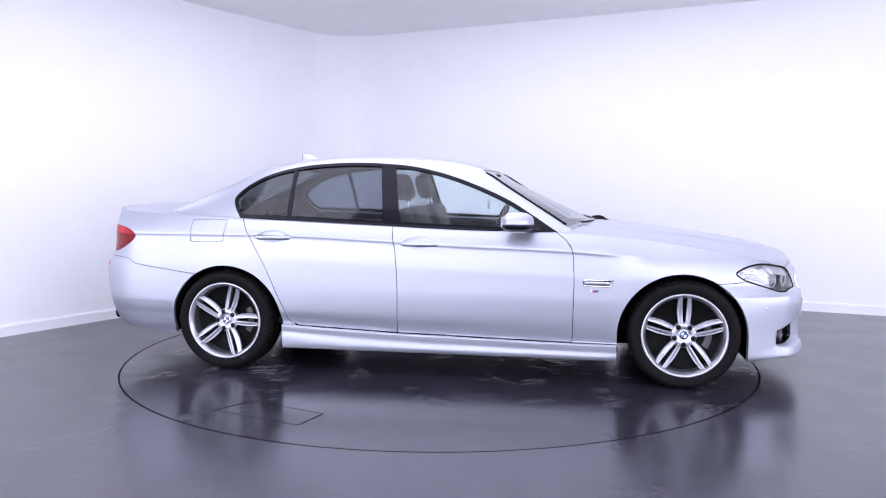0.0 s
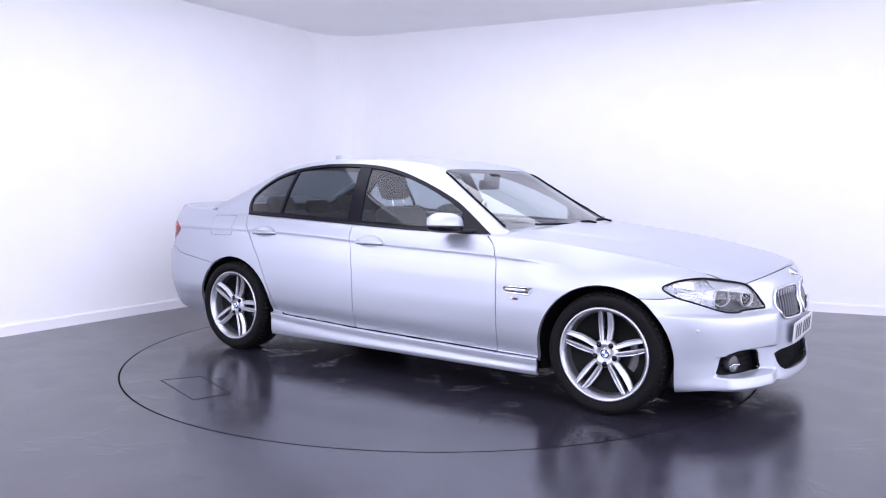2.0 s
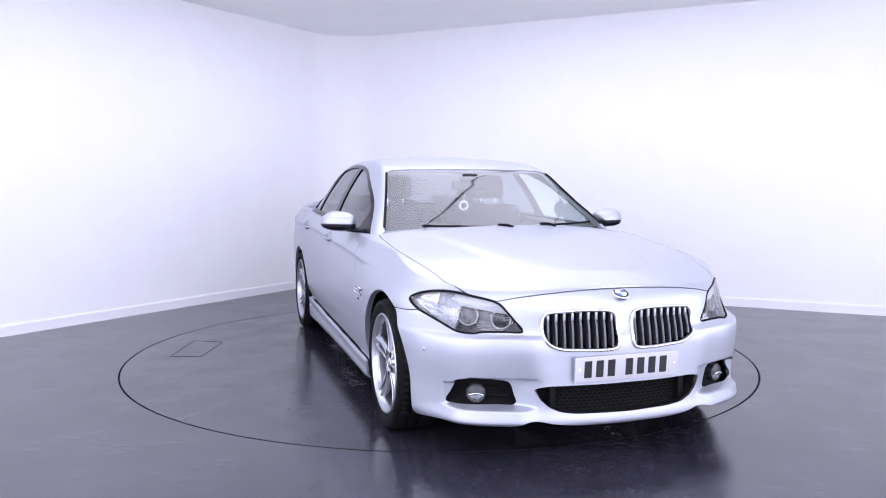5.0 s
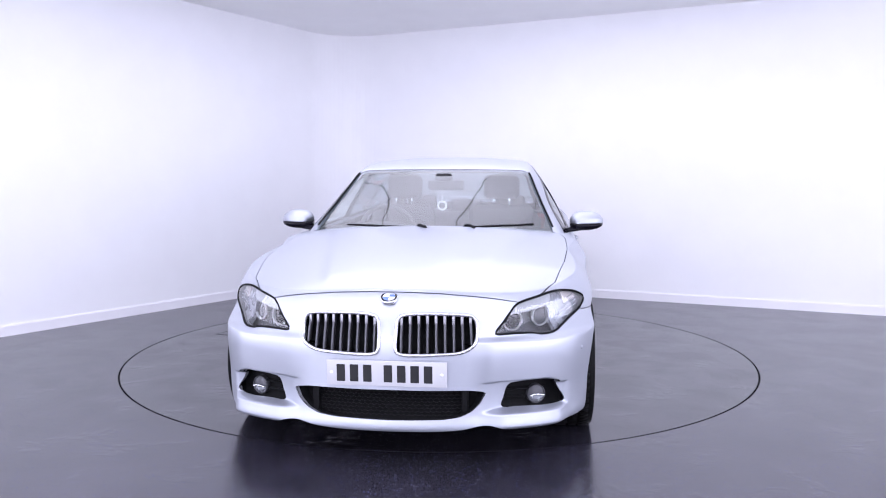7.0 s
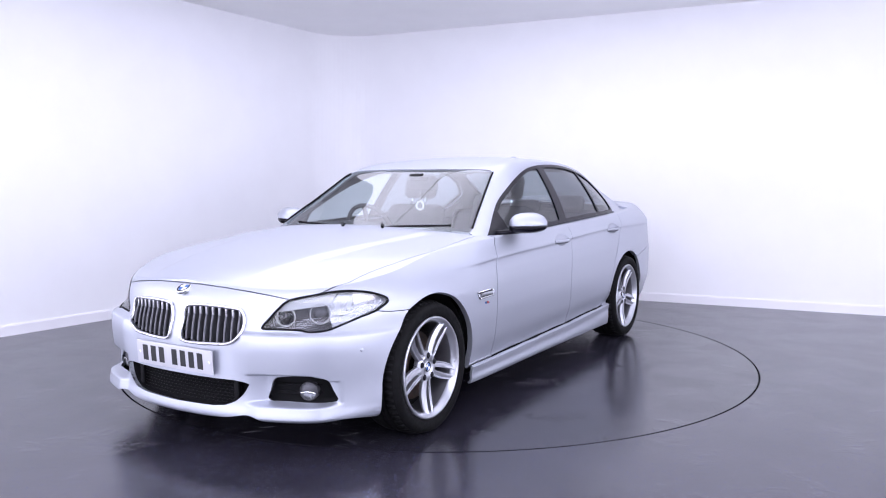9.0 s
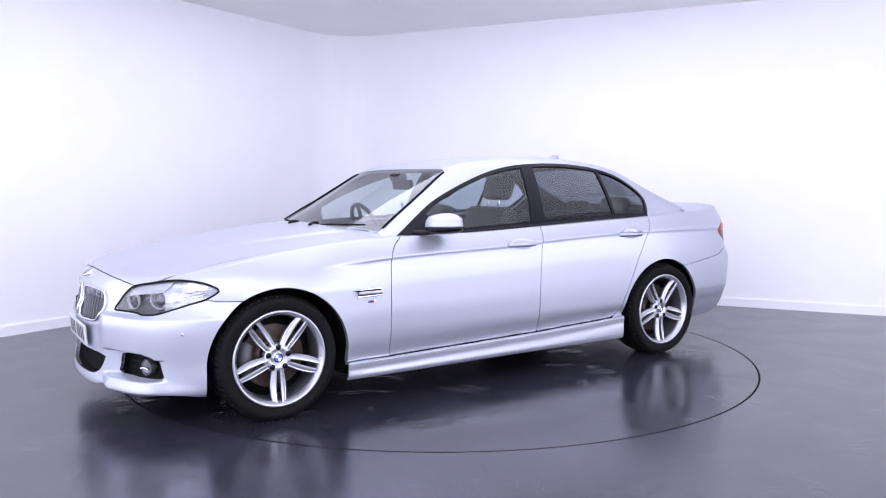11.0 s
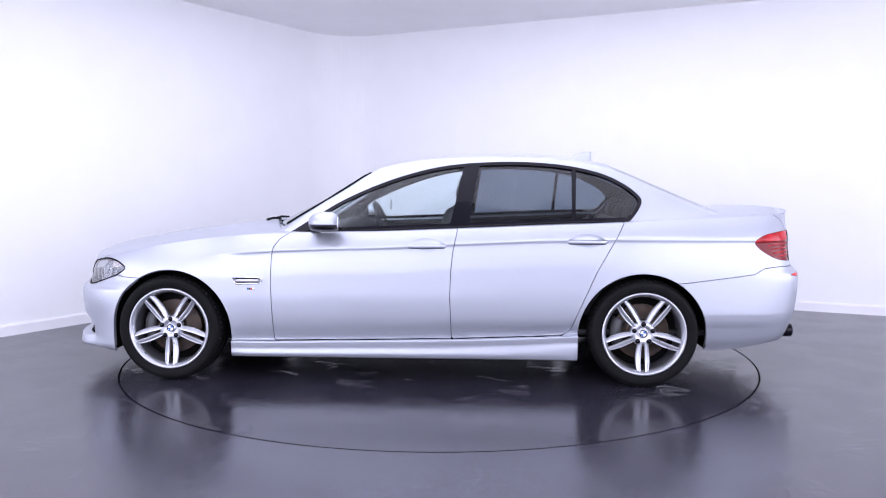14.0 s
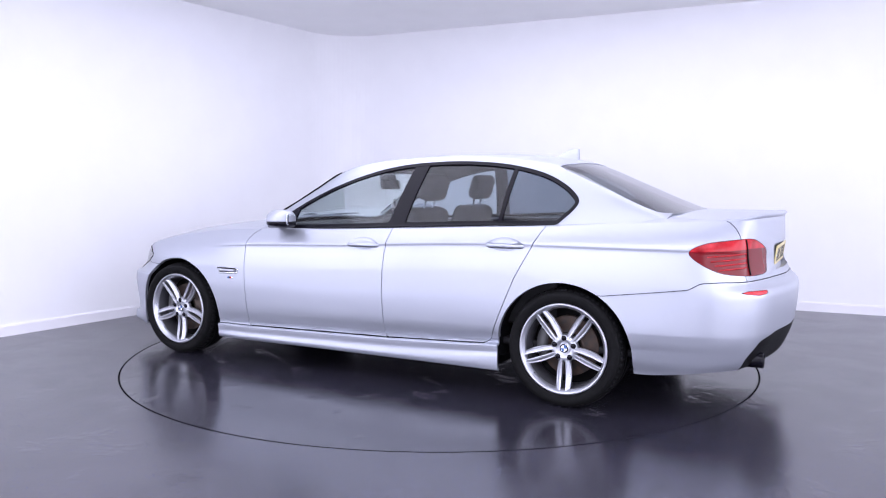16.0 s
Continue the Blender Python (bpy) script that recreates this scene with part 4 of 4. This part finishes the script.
for side in (1, -1):
    for key, xa, xb, z in (("f", -.03, -.272, .866), ("r", -1.012, -1.25, .897)):
        xm, half = (xa + xb) / 2, (xa - xb) / 2
        panel("handle_recess", [DISH[key] if side > 0 else mirrored(DISH[key])], PAINT, DOORS[key, side], "oval handle recess", fold=0, own=True)
        bm = bmesh.new()
        pts = []
        for t in np.linspace(-1, 1, 13):
            p = on_body(arc_at(xm + half * .97 * t), z - .004, .018 * (1 - t ** 4) - .004)
            pts.append((p[0], p[1] * side, p[2]))
        tube(bm, pts, .0088, sides=10, flat=1.2, up=(0, 0, 1))
        part("door_handle", bm, PAINT, DOORS[key, side], "silver bar handle")
        # black bar along the handle's underside, in place of the shade in the recess
        bm = bmesh.new()
        pts = []
        for t in np.linspace(-1, 1, 13):
            p = on_body(arc_at(xm + half * .93 * t), z - .013, .012 * (1 - t ** 4) - .004)
            pts.append((p[0], p[1] * side, p[2]))
        tube(bm, pts, .0056, sides=6)
        part("handle_shade", bm, SEAM, DOORS[key, side])
    # wing vent and small badge
    loop = [(1.060, .660), (.900, .662), (.876, .652), (.884, .626), (1.036, .622)]
    pts = flip(np.array([on_body(arc_at(x), z, .004) for x, z in loop]), side)
    bm = bmesh.new()
    tube(bm, pts, .0055, True, 8)
    vent = part("wing_vent", bm, CHROME, car, "chrome-framed wing vent with a slot")
    bm = bmesh.new()
    tube(bm, flip(np.array([on_body(arc_at(x), .642 + .001, .003) for x in np.linspace(1.035, .892, 8)]), side), .011, sides=8, flat=1.1)
    part("vent_fin", bm, ALLOY, vent)
    for z in (.633, .653):
        bm = bmesh.new()
        tube(bm, flip(np.array([on_body(arc_at(x), z, .0045) for x in np.linspace(1.04, .89, 8)]), side), .004, sides=6)
        part("vent_slot", bm, SEAM, vent)
    for k, mt in enumerate((BLUE, INK, BADGE_RED, CHROME)):
        bm = bmesh.new()
        x0 = .965 - .012 * k
        c = on_body(arc_at(x0), .592, .002)
        box(bm, (-.005, -.002, -.0065), (.005, .002, .0065), .001, Matrix.Translation((c[0], c[1] * side, c[2])))
        part("side_badge", bm, mt, car, "small coloured wing badge" if k == 0 else "")
    # door mirror
    bm = bmesh.new()
    bmesh.ops.create_uvsphere(bm, u_segments=36, v_segments=20, radius=1)
    for v in bm.verts:
        x, y, z = v.co
        sq = lambda a, p: math.copysign(abs(a) ** p, a)
        x, y, z = sq(x, .80), sq(y, .72), sq(z, .70 if z > 0 else .45)
        taper = 1 - .22 * max(y, 0)
        crown = 1 - .30 * max(y, 0) ** 2 if z > 0 else 1 - .25 * max(y, 0) ** 2
        v.co = (.46 + (.112 if x > 0 else .080) * x * taper + .02 * y * -.6, .952 + .106 * y, 1.000 + (.074 if z > 0 else .050) * z * crown + .004 * y)
    low_half = bm.copy()
    bmesh.ops.bisect_plane(bm, geom=bm.verts[:] + bm.edges[:] + bm.faces[:], plane_co=(0, 0, .997), plane_no=(0, 0, 1), clear_inner=True)
    bmesh.ops.bisect_plane(low_half, geom=low_half.verts[:] + low_half.edges[:] + low_half.faces[:], plane_co=(0, 0, .995), plane_no=(0, 0, 1), clear_outer=True)
    for b_ in (bm, low_half):
        bmesh.ops.holes_fill(b_, edges=[e for e in b_.edges if e.is_boundary])
        if side < 0:
            for v in b_.verts:
                v.co.y *= -1
            bmesh.ops.reverse_faces(b_, faces=b_.faces[:])
    mirror = part("door_mirror", bm, PAINT, DOORS["f", side], "silver door mirror cap on a black base")
    part("mirror_base", low_half, TRIM, mirror, "gloss black lower mirror housing")
    bm = bmesh.new()
    tube(bm, [(.50, .92 * side, .966), (.535, .87 * side, .960), (.57, .825 * side, .956), (.60, .79 * side, .956)], .026, sides=10, flat=.62)
    part("mirror_arm", bm, TRIM, mirror)
    bm = bmesh.new()
    box(bm, (-.003, -.055, -.034), (.003, .055, .034), .003, Matrix.Translation((.391, .945 * side, 1.010)) @ Matrix.Rotation(radians(9 * side), 4, "Z"))
    part("mirror_glass", bm, CHROME, mirror, "silvered mirror glass")
    bm = bmesh.new()
    tube(bm, [(.568, .890 * side, .996), (.562, .94 * side, .996), (.532, 1.0 * side, .996), (.475, 1.050 * side, .996)], .004, sides=6)
    part("repeater", bm, HALO, mirror, "slim clear repeater strip")
    # tail lamp
    m = (lambda s: s) if side > 0 else mirrored
    upper, lower = carve(lamp, qz, [(5.0, .895), (5.12, .897), (5.3, .905), (5.45, .908), (5.8, .90), (5.8, 1.1), (5.0, 1.1)], 0)
    tl = panel("tail_lamp", [m(moved(lower, -.002))], RED_DARK, car, "red wrap-around tail lamp", fold=.02)
    panel("upper_lens", [m(moved(upper, -.001))], RED_LENS, tl, "bright red upper lens", fold=.01)
    for k in range(4):
        bm = bmesh.new()
        qs = np.linspace(5.19 - .02 * k, 5.40, 12)
        zs = .800 + .024 * k + .014 * np.sin((qs - 5.15) * 5)
        tube(bm, flip(on_body(qs, zs, -.003), side), .0045, sides=6)
        part("light_bar", bm, RED_LENS, tl)
    bm = bmesh.new()
    zs = np.linspace(.772, .958, 8)
    tube(bm, flip(on_body(5.435 + 0 * zs - (zs - .77) * .15, zs, .001), side), .004, sides=6)
    part("lamp_split", bm, SEAM, tl)
    # tail pipe
    bm = bmesh.new()
    place = Matrix.Translation((-2.415, .56 * side, .305)) @ Matrix.Rotation(radians(90), 4, "Z")
    lathe(bm, [(.036, .07), (.038, .075), (.042, .07), (.042, -.08), (.036, -.08), (.036, .07)], 28, place)
    part("tail_pipe", bm, TRIM, rear_bumper, "dark chrome tail pipe")

# antenna fin
bm = bmesh.new()
rows = []
for t in np.linspace(0, 1, 10):
    x = -1.10 - .16 * t
    top = 1.418 + .056 * min(1, t * 1.6) ** .8
    base = float(ROOF_Z(x)) - .01
    w = .028 * (1 - .35 * t) * (0.35 + .65 * min(1, t * 4))
    rows.append([bm.verts.new((x, y, z)) for y, z in ((w, base), (w * .5, (base + top) / 2), (w * .12, max(top, base + .004)), (-w * .12, max(top, base + .004)), (-w * .5, (base + top) / 2), (-w, base))])
for a, b in zip(rows, rows[1:]):
    for i in range(5):
        bm.faces.new((a[i], a[i + 1], b[i + 1], b[i]))
bm.faces.new(rows[0])
bm.faces.new(rows[-1])
bmesh.ops.recalc_face_normals(bm, faces=bm.faces[:])
part("antenna_fin", bm, PAINT, roof, "silver shark-fin antenna")

# wipers
for y0, y1, x0, x1 in ((.10, .62, .955, .84), (-.52, .06, .885, .955)):
    bm = bmesh.new()
    pts = []
    for t in np.linspace(0, 1, 10):
        y = y0 + (y1 - y0) * t
        x = .945 - .2 * (y / .75) ** 2
        pts.append((x + .012, y, float(ROOF_Z(x)) - .06 * (y / .73) ** 2 - .006 + .006 * math.sin(math.pi * t)))
    tube(bm, pts, .007, sides=6)
    w = part("wiper", bm, PLASTIC, car, "black windscreen wiper")
    bm = bmesh.new()
    a = Vector(pts[2 if y0 > 0 else 7])
    tube(bm, [a + Vector((.0, 0, .012)), a + Vector((.05, .03, .016)), a + Vector((.085, .06, .004))], .009, sides=6)
    part("wiper_arm", bm, PLASTIC, w)
bm = bmesh.new()
pts = [(.93 - .2 * (y / .75) ** 2, y, float(SPINE(.93)) - .02 - .045 * (y / .75) ** 2) for y in np.linspace(-.74, .74, 24)]
tube(bm, pts, .03, sides=8, flat=.5)
part("cowl", bm, PLASTIC, car, "black scuttle panel")

# ---- wheels ----
def make_wheel(width, turn, sy):
    """A wheel about the y axis with its face towards +y, mirrored for the other flank by sy."""
    R, r = .335, .2535
    h = width / 2
    bm = bmesh.new()
    prof = [(r - .004, h - .030), (r + .003, h - .012), (r + .02, h - .003), (r + .045, h + .001), (r + .065, h - .004), (R - .013, h - .022), (R - .004, h - .040),
            (R, h - .062), (R, h - .068), (R - .008, h - .070), (R - .008, h - .078), (R, h - .080), (R, .008), (R - .008, .006), (R - .008, -.006), (R, -.008), (R, -h + .062), (R - .008, -h + .03),
            (r + .05, -h), (r, -h + .02)]
    lathe(bm, [(a, b * sy) for a, b in prof], 72)
    # shoulder blocks
    for k in range(60):
        a = 2 * math.pi * k / 60
        box(bm, (-.0105, h - .066, -.004), (.0105, h - .026, .004), 0, Matrix.Scale(sy, 4, (0, 1, 0)) @ Matrix.Rotation(a, 4, "Y") @ Matrix.Translation((0, 0, R - .0055)) @ Matrix.Translation((0, h - .05, 0)) @ Matrix.Rotation(radians(-16), 4, "X") @ Matrix.Translation((0, -h + .05, 0)))
    bmesh.ops.recalc_face_normals(bm, faces=bm.faces[:])
    tyre = bm
    bm = bmesh.new()
    prof = [(r + .003, h - .014), (r + .004, h - .008), (r, h - .003), (r - .008, h - .003), (r - .012, h - .010), (r - .023, h - .022), (r - .026, h - .040)]
    lathe(bm, [(a, b * sy) for a, b in prof], 72)
    bmesh.ops.recalc_face_normals(bm, faces=bm.faces[:])
    for f in bm.faces:
        c = f.calc_center_median()
        if abs(c.y) < h - .03 and f.normal.dot(Vector((c.x, 0, c.z))) > 0:
            f.normal_flip()
    lip = bm
    bm = bmesh.new()
    lathe(bm, [(a, b * sy) for a, b in ((r - .026, h - .040), (r - .030, h - .06), (r - .032, -h + .04), (r - .012, -h + .015))], 72)
    barrel = bm
    spokes = []
    for k in range(5):
        for lean in (-1, 1):
            bm = bmesh.new()
            rows = []
            for t in np.linspace(0, 1, 12):
                rad = .056 + (r - .012 - .056) * t
                off = lean * (.0185 + .0100 * math.sin(math.pi * .80 * t))
                w = .0095 + .0065 * math.sin(math.pi * (.12 + .80 * t))
                y = h - .026 + .012 * t - .010 * math.sin(math.pi * t) - .006 * (1 - t)
                d = .030 - .008 * t
                # a ridge near the slit, a wide flank sloping away from it, a fine outer bead
                sec = [(-w, y - d), (-w, y - .003), (-w * .72, y), (-w * .30, y - .001), (w * .45, y - .0085), (w * .72, y - .0075), (w, y - .012), (w, y - d)]
                sec = [(u * lean, v) for u, v in sec]
                rows.append([bm.verts.new((off + u, v * sy, rad)) for u, v in sec])
            for a, b in zip(rows, rows[1:]):
                for i in range(8):
                    bm.faces.new((a[i], a[(i + 1) % 8], b[(i + 1) % 8], b[i]))
            bm.faces.new(rows[0])
            bm.faces.new(rows[-1])
            bmesh.ops.recalc_face_normals(bm, faces=bm.faces[:])
            bmesh.ops.transform(bm, matrix=Matrix.Rotation(radians(turn) + k * 2 * math.pi / 5, 4, "Y"), verts=bm.verts[:])
            spokes.append(bm)
    bm = bmesh.new()
    yc = h - .034
    lathe(bm, [(a, b * sy) for a, b in ((.080, yc - .035), (.079, yc - .012), (.070, yc - .002), (.058, yc + .002), (.040, yc), (.036, yc - .006), (.0005, yc - .006))], 40)
    bmesh.ops.recalc_face_normals(bm, faces=bm.faces[:])
    if sum(f.normal.y * f.calc_area() for f in bm.faces) * sy < 0:
        bmesh.ops.reverse_faces(bm, faces=bm.faces[:])
    hub = bm
    bolts = []
    for k in range(5):
        bm = bmesh.new()
        a = radians(turn + 36) + k * 2 * math.pi / 5
        lathe(bm, [(x, y * sy) for x, y in ((.0155, yc + .001), (.0145, yc + .003), (.0005, yc + .002))], 16, Matrix.Translation((.058 * math.sin(a), 0, .058 * math.cos(a))))
        bmesh.ops.recalc_face_normals(bm, faces=bm.faces[:])
        bolts.append(bm)
    bm = bmesh.new()
    lathe(bm, [(a, b * sy) for a, b in ((.172, -.02), (.172, .006), (.170, .008), (.096, .008), (.094, .02), (.07, .02), (.068, -.01))], 48)
    bmesh.ops.recalc_face_normals(bm, faces=bm.faces[:])
    rotor = bm
    bm = bmesh.new()
    lathe(bm, [(.232, -h + .02), (.232, -.035), (.0005, -.035)], 40)
    bmesh.ops.recalc_face_normals(bm, faces=bm.faces[:])
    back = bm
    bm = bmesh.new()
    lathe(bm, [(a, b * sy) for a, b in ((.125, -.03), (.125, .034), (.15, .040), (.186, .032), (.192, -.03))], 14, None, (radians(60), radians(122)))
    bmesh.ops.recalc_face_normals(bm, faces=bm.faces[:])
    return tyre, lip, barrel, spokes, hub, bolts, rotor, back, bm


for x, y, z, width, turn, side in ((1.484, .922, .331, .245, 180, 1), (-1.484, .926, .331, .262, 180, 1), (1.484, -.922, .331, .245, 0, -1), (-1.484, -.926, .331, .262, 17, -1)):
    tyre, lip, barrel, spokes, hub, bolts, rotor, back, cal = make_wheel(width, turn, side)
    at = Matrix.Translation((x, y - side * width / 2, z))
    def put(name, bm, mat, parent, label="", smooth=True):
        bmesh.ops.transform(bm, matrix=at, verts=bm.verts[:])
        return part(name, bm, mat, parent, label, smooth)
    tyre_ob = put("wheel", tyre, RUBBER, car, "black tyre on a silver double-spoke alloy wheel", False)
    for p in tyre_ob.data.polygons:
        p.use_smooth = len(p.vertices) == 4
    rim = put("rim", lip, ALLOY, tyre_ob, "polished silver rim")
    put("barrel", barrel, ALLOY_DARK, tyre_ob, "dull inner barrel of the rim")
    for s in spokes:
        put("spoke", s, ALLOY, tyre_ob, "", False)
    put("hub", hub, ALLOY, tyre_ob)
    for b_ in bolts:
        put("wheel_bolt", b_, TRIM, tyre_ob)
    put("brake_disc", rotor, IRON, tyre_ob, "rust-brown brake disc")
    put("brake_shield", back, SHIELD, tyre_ob, "black brake shield")
    put("caliper", cal, CALIPER, tyre_ob, "grey brake caliper")
    face = Matrix.Translation((x, y - side * .0405, z)) @ (Matrix.Rotation(math.pi, 4, "Z") if side < 0 else Matrix.Identity(4))
    roundel(face, .027, tyre_ob)
    # arch liner
    bm = bmesh.new()
    ar = .402
    rows = []
    for i in range(25):
        a = radians(-112 + 224 * i / 24)
        rows.append([bm.verts.new((x - .01 * (1 if x > 0 else -1) + ar * math.sin(a), yy * side, max(.19 if x > 0 else .245, .315 + ar * math.cos(a)))) for yy in (.50, .70, .865)])
    for a, b in zip(rows, rows[1:]):
        for i in range(2):
            bm.faces.new((a[i], a[i + 1], b[i + 1], b[i]))
    bm.faces.new([r[0] for r in rows])
    part("arch_liner", bm, LINER, car, "black wheel arch liner", False)

# underbody
bm = bmesh.new()
box(bm, (-1.05, -.80, .17), (1.06, .80, .24), .01)
box(bm, (1.0, -.46, .19), (2.15, .46, .5), .02)
box(bm, (-2.35, -.48, .22), (-1.0, .48, .5), .02)
part("underbody", bm, LINER, car, "black underbody trays", False)

# ---- cabin ----
cabin_floor = bmesh.new()
box(cabin_floor, (-1.9, -.80, .30), (1.0, .80, .34), .01)
part("cabin_floor", cabin_floor, DASH, car, "dark carpeted cabin floor")
bm = bmesh.new()
rows = []
for y in np.linspace(-.74, .74, 24):
    k = (y / .74) ** 2
    binn = .03 * math.exp(-((y + .38) / .2) ** 2)
    rows.append([bm.verts.new((px_, y, pz)) for px_, pz in ((.90 - .16 * k, .955 - .02 * k), (.62 - .05 * k, .965), (.48, .968 + binn), (.40, .945 + binn), (.37, .88), (.42, .70), (.5, .45))])
for a, b in zip(rows, rows[1:]):
    for i in range(6):
        bm.faces.new((a[i], a[i + 1], b[i + 1], b[i]))
bmesh.ops.recalc_face_normals(bm, faces=bm.faces[:])
part("dashboard", bm, DASH, car, "dark grey moulded dashboard")
bm = bmesh.new()
place = Matrix.Translation((.28, -.375, .925)) @ Matrix.Rotation(radians(-66), 4, "Y")
tube(bm, [place @ Vector((.185 * math.cos(a), .185 * math.sin(a), 0)) for a in np.linspace(0, 2 * math.pi, 40)[:-1]], .0155, True, 8)
for a in (0, math.pi, -math.pi / 2):
    tube(bm, [place @ Vector((.04 * math.cos(a + math.pi / 2), .04 * math.sin(a + math.pi / 2), -.02)), place @ Vector((.18 * math.cos(a + math.pi / 2), .18 * math.sin(a + math.pi / 2), 0))], .016, sides=6)
bmesh.ops.create_uvsphere(bm, u_segments=16, v_segments=10, radius=.07, matrix=place @ Matrix.Translation((0, 0, -.03)) @ Matrix.Scale(.5, 4, (0, 0, 1)))
part("steering_wheel", bm, CLOTH, car, "black three-spoke steering wheel on the right-hand side")


def cushion(bm, lo, hi, m, soft=.05):
    box(bm, lo, hi, soft, m)


for y in (.37, -.37):
    bm = bmesh.new()
    cushion(bm, (-.24, y - .25, .42), (.30, y + .25, .60), None, .05)
    seat = part("front_seat", bm, CLOTH, car, "dark leather front seat with headrest")
    bm = bmesh.new()
    back = Matrix.Translation((-.15, y, .55)) @ Matrix.Rotation(radians(-18), 4, "Y")
    cushion(bm, (-.07, -.24, -.02), (.07, .24, .56), back, .055)
    part("backrest", bm, CLOTH, seat)
    bm = bmesh.new()
    cushion(bm, (-.055, -.135, .615), (.045, .135, .80), back, .045)
    part("headrest", bm, CLOTH, seat)
    for d in (-.06, .06):
        bm = bmesh.new()
        tube(bm, [back @ Vector((0, d, .53)), back @ Vector((0, d, .64))], .007, sides=8)
        part("headrest_post", bm, CHROME, seat)
bm = bmesh.new()
cushion(bm, (-1.25, -.66, .42), (-.75, .66, .58), None, .05)
bench = part("rear_bench", bm, CLOTH, car, "dark leather rear bench seat")
bm = bmesh.new()
back = Matrix.Translation((-1.24, 0, .52)) @ Matrix.Rotation(radians(-24), 4, "Y")
cushion(bm, (-.07, -.66, -.02), (.07, .66, .52), back, .06)
part("backrest", bm, CLOTH, bench)
for y in (-.40, 0, .40):
    bm = bmesh.new()
    cushion(bm, (-.045, -.13, .535), (.04, .13, .68 if y else .64), back @ Matrix.Translation((0, y, 0)), .04)
    part("headrest", bm, CLOTH, bench)
bm = bmesh.new()
box(bm, (-1.98, -.70, .99), (-1.43, .70, 1.01), .006)
part("parcel_shelf", bm, DASH, car, "dark parcel shelf")
for side in (1, -1):
    bm = bmesh.new()
    box(bm, (-1.4, .735 * side - .03, .42), (.55, .735 * side + .03, .945), .02)
    part("door_card", bm, DASH, car, "dark inner door trim")
bm = bmesh.new()
box(bm, (-.016, -.125, -.034), (.016, .125, .034), .014, Matrix.Translation((.20, .015, 1.238)) @ Matrix.Rotation(radians(8), 4, "Y"))
mirror_in = part("interior_mirror", bm, DASH, car, "black interior mirror below the windscreen top")
bm = bmesh.new()
box(bm, (.19, -.055, 1.265), (.27, .06, 1.315), .015)
part("mirror_stalk", bm, DASH, mirror_in)
# hanging freshener
fresh = Matrix.Translation((.185, -.015, 1.095))
bm = bmesh.new()
tube(bm, [(.19, -.012, 1.21), (.187, -.014, 1.13)], .0016, sides=5)
tag_ = part("air_freshener", bm, WHITE, car, "round white air freshener hanging on a cord from the interior mirror")
bm = bmesh.new()
lathe(bm, [(.022, .004), (.024, .007), (.034, .007), (.036, .0), (.034, -.007), (.024, -.007), (.022, -.004)], 32, fresh @ Matrix.Rotation(radians(90), 4, "Z"))
part("freshener_ring", bm, WHITE, tag_)
bm = bmesh.new()
lathe(bm, [(.0005, -.005), (.02, -.004), (.0215, 0), (.02, .004), (.0005, .005)], 24, fresh @ Matrix.Rotation(radians(90), 4, "Z"))
part("freshener_disc", bm, LINING, tag_, "grey disc in the ring")

# ---- what moves ----
TURN = [(0.0, -10.33), (0.5, -16.22), (1.0, -22.69), (1.5, -28.56), (2.0, -34.9), (2.5, -40.91), (3.0, -47.25), (3.5, -53.44), (4.0, -59.63), (4.5, -65.81), (5.0, -72.0), (5.5, -78.25), (6.0, -84.65), (6.5, -90.68), (7.0, -97.02), (7.5, -103.05), (8.0, -109.46), (8.5, -115.47), (9.0, -121.94), (9.5, -127.83), (10.0, -134.05), (10.5, -140.28), (11.0, -146.52), (11.5, -152.75), (12.0, -158.92), (12.5, -164.87), (13.0, -171.13), (13.5, -177.26), (14.0, -183.63), (14.5, -189.69), (15.0, -195.91), (15.5, -202.09), (16.0, -208.48)]


def motions():
    car_rows, disc_rows = [], []
    for t, a in TURN:
        r = radians(a)
        ox, oy = .1711, .0751
        disc_rows.append((t, pose(0, 0, 0, 0, 0, a)))
        car_rows.append((t, pose(ox * math.cos(r) - oy * math.sin(r), ox * math.sin(r) + oy * math.cos(r), .0, 0, 0, a)))
    walk(turntable, disc_rows)
    walk(car, car_rows)


motions()
